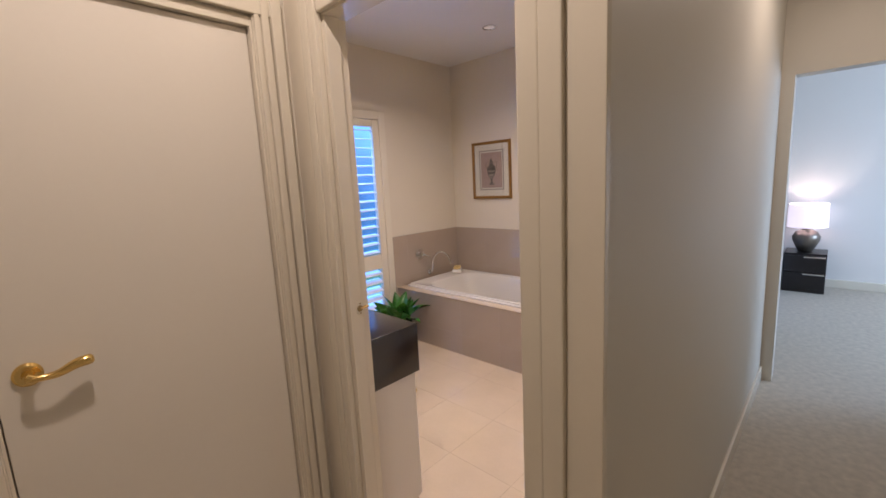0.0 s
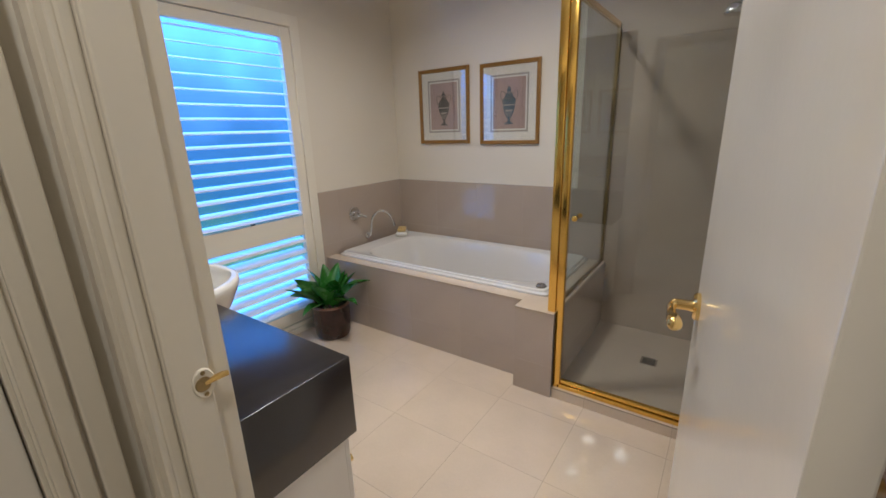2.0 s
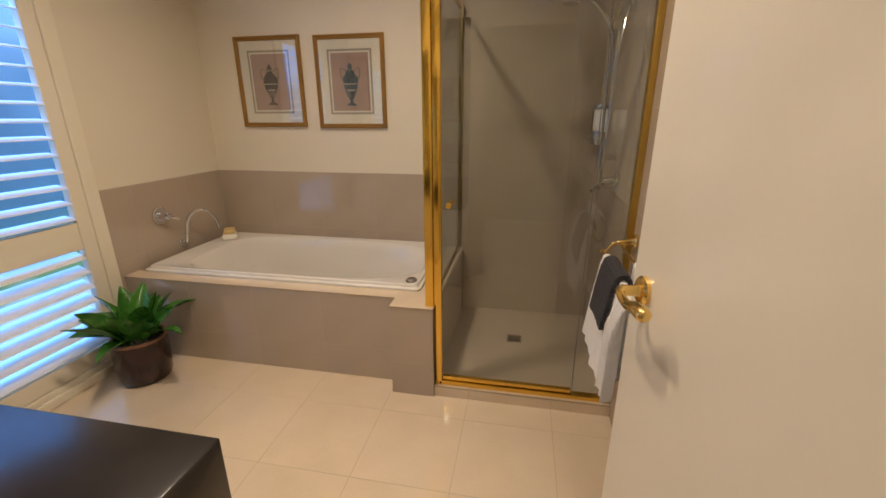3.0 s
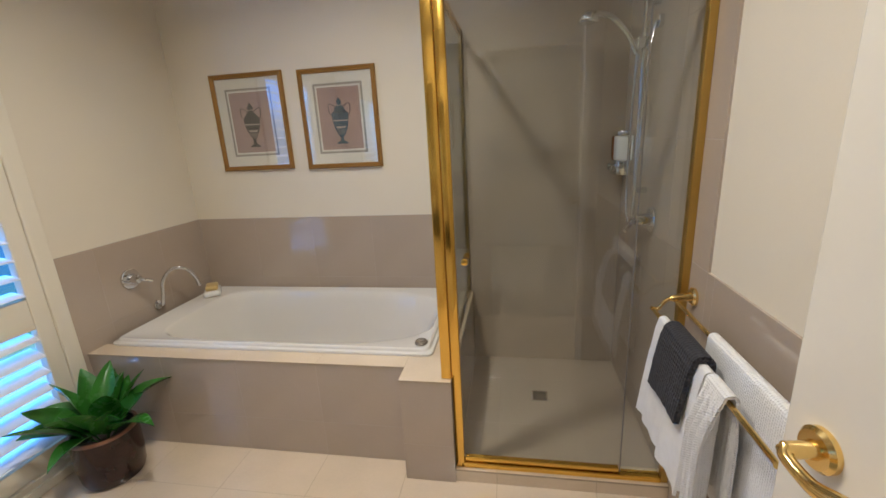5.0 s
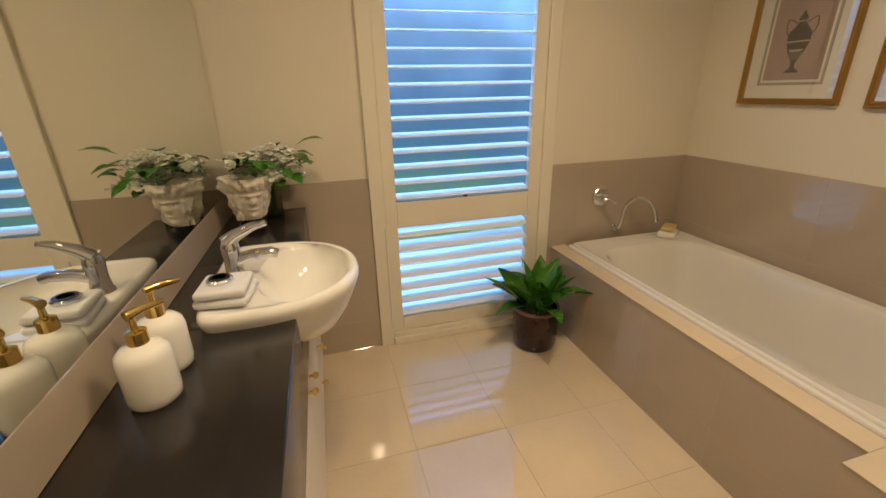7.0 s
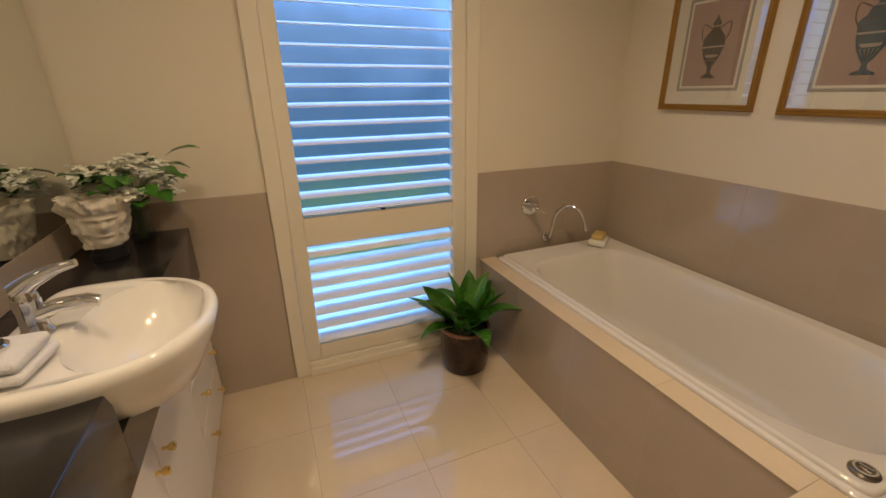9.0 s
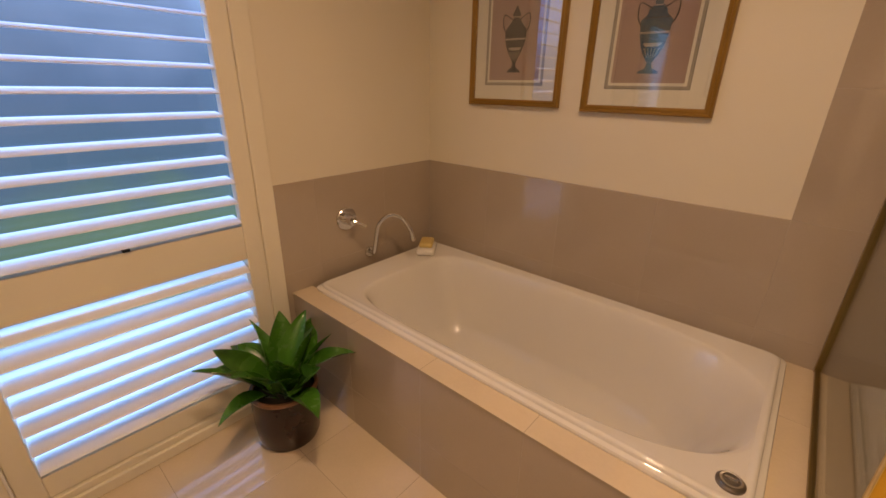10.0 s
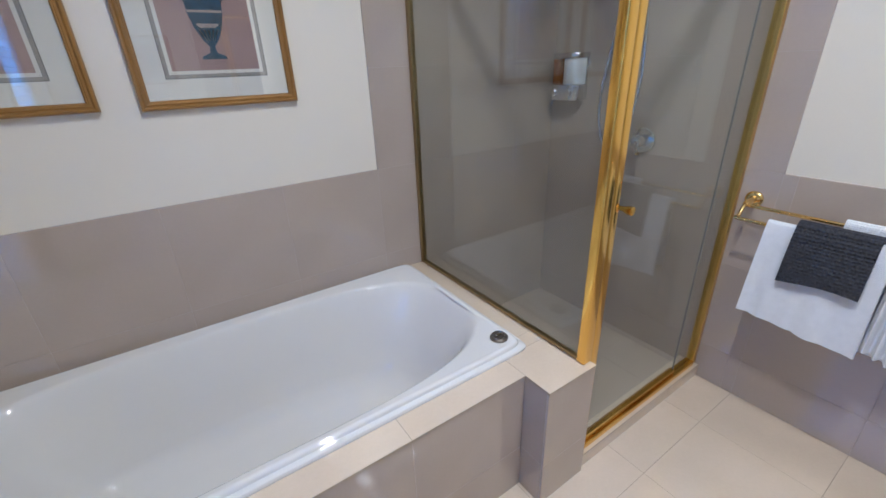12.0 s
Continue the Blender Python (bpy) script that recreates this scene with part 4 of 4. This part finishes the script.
# ---- plants ----


def leaf_bm(root, azimuth, length, width, rise, droop, cup=0.18, n=10, roll=0.0):
    """A pointed leaf that rises from root and bends over; it has a midrib fold and thickness."""
    d = Vector((math.cos(azimuth), math.sin(azimuth), 0))
    side = Vector((-d.y, d.x, 0))
    bm = bmesh.new()
    rows = []
    for i in range(n + 1):
        u = i / n
        ang = rise - droop * u
        if i == 0:
            p = Vector(root)
        else:
            p = p + (d * math.cos(ang) + Vector((0, 0, 1)) * math.sin(ang)) * (length / n)
        up = -d * math.sin(ang) + Vector((0, 0, 1)) * math.cos(ang)
        side2 = side * math.cos(roll * u) + up * math.sin(roll * u)
        up = up * math.cos(roll * u) - side * math.sin(roll * u)
        w = width * (math.sin(math.pi * max(0, (u - 0.18) / 0.82) ** 0.75) ** 0.9 if 0.18 < u < 1 else 0.0) + 0.0018
        wob = 0.05 * width * math.sin(u * 11 + azimuth * 7)
        rows.append([bm.verts.new(p + side2 * w * s + up * (cup * w * abs(s) ** 1.3 * 1.2 + wob * s)) for s in (-1, -0.5, 0, 0.5, 1)])
    for a, b in zip(rows, rows[1:]):
        for i in range(4):
            bm.faces.new((a[i], a[i + 1], b[i + 1], b[i]))
    bmesh.ops.recalc_face_normals(bm, faces=bm.faces)
    bmesh.ops.solidify(bm, geom=bm.faces[:], thickness=0.0012)
    return bm


PX, PY = 2.475, 2.84
plant = thing("potted_plant", (PX, PY, 0), "leafy green plant in a brown glazed pot", "plant")
pot = part("pot", lathe([(0.100, 0), (0.112, 0.006), (0.121, 0.03), (0.128, 0.11), (0.129, 0.215), (0.130, 0.240), (0.125, 0.246), (0.117, 0.241), (0.114, 0.19)], (PX, PY, 0.001), 48), M["pot"], plant, "dark brown glazed pot", 40)
part("rim", lathe([(0.1305, 0.236), (0.132, 0.242), (0.128, 0.250), (0.118, 0.250), (0.115, 0.243)], (PX, PY, 0.001), 48, caps=(False, False)), M["rim"], pot, smooth=40)
part("soil", disc((PX, PY, 0.190), (0, 0, 1), 0.1145, 0.018, 40), M["soil"], pot)
rng = random.Random(4)
for i in range(22):
    az = i * 2.39996 + rng.uniform(-0.4, 0.4)
    tier = i / 22
    L = rng.uniform(0.24, 0.34)
    rise = 0.80 + 0.66 * tier + rng.uniform(-0.15, 0.2)
    root = (PX + 0.04 * math.cos(az), PY + 0.04 * math.sin(az), 0.203)
    if math.sin(az) * L > 0.12 or math.cos(az) * L > 0.16:
        rise = max(rise, 1.25)
    part("leaf", leaf_bm(root, az, L, rng.uniform(0.036, 0.062), rise, rng.uniform(0.2, 1.4), cup=rng.uniform(0.2, 0.6), roll=rng.uniform(-1.4, 1.4), n=12), M["leaf"], plant, smooth=70)

vase = thing("flower_vase", (1.19, 2.90, 0.88), "clear glass vase of white blossoms and leaves", "flowers")
VP = Vector((1.19, 2.90, 0.88))
part("vase", lathe([(0.036, 0.0), (0.038, 0.004), (0.037, 0.07), (0.041, 0.13), (0.0385, 0.13), (0.034, 0.07), (0.034, 0.008)], VP, 32), M["vase_glass"], vase, "clear glass vase", 40)
rng = random.Random(11)
for i in range(14):
    az = i * 2.4
    rad = rng.uniform(0.03, 0.13)
    end = VP + Vector((max(-0.16, math.cos(az) * rad * 1.2), min(0.12, math.sin(az) * rad), rng.uniform(0.20, 0.28)))
    st = part("stem", tube(curve([VP + Vector((0.01 * math.cos(az), 0.01 * math.sin(az), 0.02)), VP + Vector((0.015 * math.cos(az), 0.015 * math.sin(az), 0.14)), end], 4), 0.0022, 6), M["stem"], vase)
    bm = None
    for k in range(15):
        c = end + Vector((rng.gauss(0, 0.021), rng.gauss(0, 0.021), rng.gauss(0, 0.017)))
        for q in range(5):
            b = leaf_bm(c, q * math.pi * 0.4 + k, 0.023, 0.0125, rng.uniform(0.1, 0.9), 0.9, n=4)
            bm = merge(bm, b)
    part("blossom", bm, M["petal"], st)
for i in range(34):
    az = i * 2.4 + 0.7
    rr = rng.uniform(0.05, 0.13)
    root = VP + Vector((max(-0.10, math.cos(az) * rr), min(0.06, math.sin(az) * rr), rng.uniform(0.16, 0.31)))
    L = rng.uniform(0.075, 0.12)
    if root.x + math.cos(az) * L < 1.02:
        az = math.pi - az
    if root.y + math.sin(az) * L > 3.08:
        az = -az
    part("leaf", leaf_bm(root, az, L, rng.uniform(0.026, 0.036), rng.uniform(-0.1, 0.8), 0.8, n=6), M["leaf"], vase, smooth=70)

# ---- ceiling fittings ----
for p in LAMPS + HALL_LAMPS:
    t = thing("downlight", (p[0], p[1], H), "small round recessed downlight in white ceiling", "ceiling light", "recessed downlights")
    part("ring", lathe([(0.046, 0), (0.055, -0.002), (0.055, -0.006), (0.044, -0.008), (0.042, -0.002)], (p[0], p[1], H), 32, caps=(False, False)), M["chrome"], t, smooth=40)
    part("lens", disc((p[0], p[1], H - 0.0005), (0, 0, -1), 0.042, 0.002, 24, 0.0005), M["bulb"], t)

# ---- bedroom beyond the hallway ----
ns = thing("bedside_table", (6.45, 0.24, 0), "black two-drawer bedside table with silver handles", "bedside table")
part("body", box(6.4, 6.8, 0.05, 0.43, 0, 0.46, 0.004), M["wood_dark"], ns)
for z in (0.05, 0.25):
    d = part("drawer", box(6.38, 6.40, 0.06, 0.42, z, z + 0.185, 0.003), M["wood_dark"], ns)
    part("handle", box(6.366, 6.381, 0.06, 0.25, z + 0.165, z + 0.18, 0.003), M["chrome"], d)
lamp = thing("table_lamp", (6.58, 0.25, 0.46), "lit table lamp with pewter urn base", "lamp")
part("base", lathe([(0.06, 0), (0.07, 0.01), (0.09, 0.05), (0.125, 0.13), (0.13, 0.18), (0.10, 0.235), (0.05, 0.26), (0.045, 0.30)], (6.58, 0.25, 0.461), 32), M["lampbase"], lamp, smooth=40)
part("shade", lathe([(0.185, 0.29), (0.178, 0.56)], (6.58, 0.25, 0.461), 40, caps=(False, False)), M["shade"], lamp, "glowing white drum shade", 40)
area("bedside_bulb", (6.58, 0.25, 0.85), (6.58, 0.25, 2.6), 2.5, WARM, 0.1)
bed = thing("bed", (5.8, 1.4, 0), "bed with blue-grey cover beside the table", "bed")
part("cover", box(4.75, 6.75, 0.52, 2.1, 0.02, 0.52, 0.06, seg=4), M["bedding"], bed, smooth=60)
part("headboard", box(6.76, 6.815, 0.5, 2.12, 0.0, 1.1, 0.01), M["wood_dark"], bed)

# ---- tiles ----
TILE_MESH = {}


def slab(parent, mat, c, s):
    """One tile of size s about c; alike tiles share a mesh."""
    key = (mat.name, *[round(v, 3) for v in s])
    if key not in TILE_MESH:
        bm = box(-s[0] / 2, s[0] / 2, -s[1] / 2, s[1] / 2, -s[2] / 2, s[2] / 2, min(0.0006, min(s) * 0.2), seg=1)
        TILE_MESH[key] = finish(bm, "tile", mat)
    ob = new("tile", TILE_MESH[key])
    ob.parent = parent
    ob.location = Vector(c) - ORIGIN[parent]


def cuts(a, b, start, step):
    v = [a]
    k = math.ceil((a - start) / step + 1e-6)
    while start + k * step < b - 1e-4:
        if start + k * step - v[-1] > 0.012:
            v.append(start + k * step)
        k += 1
    return list(zip(v, v[1:] + [b]))


GAP, TH = 0.0016, 0.008


def tiles(parent, axis, plane, out, u, v, mat, us, vs, step=0.4):
    """Tiles on the plane axis=plane, standing out by TH on the side out; u, v: extents along the two other axes."""
    g = GAP
    bed, order = TH - 0.0006, {"x": (0, 1, 2), "y": (1, 0, 2), "z": (1, 2, 0)}[axis]
    lo, hi = [min(plane, plane + out * bed), u[0], v[0]], [max(plane, plane + out * bed), u[1], v[1]]
    lo, hi = [lo[k] for k in order], [hi[k] for k in order]
    part("grout", box(lo[0], hi[0], lo[1], hi[1], lo[2], hi[2]), M["grout"] if mat is M["floor_tile"] else M["grout_light"], parent)
    for u0, u1 in cuts(*u, us, step):
        for v0, v1 in cuts(*v, vs, step):
            c = [plane + out * TH / 2, (u0 + u1) / 2, (v0 + v1) / 2]
            s = [TH, u1 - u0 - g, v1 - v0 - g]
            order = {"x": (0, 1, 2), "y": (1, 0, 2), "z": (1, 2, 0)}[axis]
            slab(parent, mat, [c[k] for k in order], [s[k] for k in order])


TX, TY, TZ = 2.05, 1.488, 0.18
T, FT = M["tile"], M["floor_tile"]
tiles(floor, "z", -TH, 1, (0.96, 2.69), (YS, YN), FT, TX, TY)
tiles(wall_north, "y", YN, -1, (WX1 + 0.001, XE), (0.0, 0.98), T, TX, TZ)
tiles(wall_north, "y", YN, -1, (XW, WX0 - 0.001), (0.0, 0.98), T, TX, TZ)
tiles(wall_east, "x", XE, -1, (1.485, YN - TH), (0.40, 0.98), T, TY, TZ)
tiles(wall_east, "x", XE, -1, (YS + TH, 1.485), (0.02, 2.4), T, TY, TZ)
tiles(wall_south, "y", YS, 1, (2.495, XE), (0.0, 2.4), T, TX, TZ)
tiles(wall_south, "y", YS, 1, (1.0, 2.495), (0.0, 0.98), T, TX, TZ)
tiles(hob, "x", 2.697, -1, (1.478, YN - TH), (0.0, HOB - 0.008), T, TY, TZ)
tiles(hob, "x", 2.598, -1, (1.262, 1.478), (0.0, HOB - 0.008), T, TY, TZ)
tiles(hob, "y", 1.47, 1, (2.598, 2.689), (0.0, HOB - 0.008), T, 2.0, TZ)
tiles(hob, "y", 1.268, -1, (2.69, XE - TH), (0.03, HOB - 0.008), T, TX, TZ)
tiles(hob, "z", HOB - TH, 1, (2.687, 2.79), (1.478, YN - TH), FT, TX, TY)
tiles(hob, "z", HOB - TH, 1, (2.588, 2.79), (1.262, 1.478), FT, 2.0, 1.078)
tiles(hob, "z", HOB - TH, 1, (2.79, XE - TH), (1.262, 1.40), FT, TX, 1.078)
tiles(tray, "z", 0.024, 1, (2.69, XE - TH), (YS + TH, 1.26), T, TX + 0.1, TY)
tiles(tray, "x", 2.608, -1, (YS + TH, 1.262), (0.0, 0.052), FT, TY, TZ)
tiles(tray, "z", 0.052, 1, (2.60, 2.69), (YS + TH, 1.262), FT, 2.3, TY)
tiles(ups, "x", XW, 1, (VY0, YN - TH), (0.881, 0.984), T, TY, 0.0)
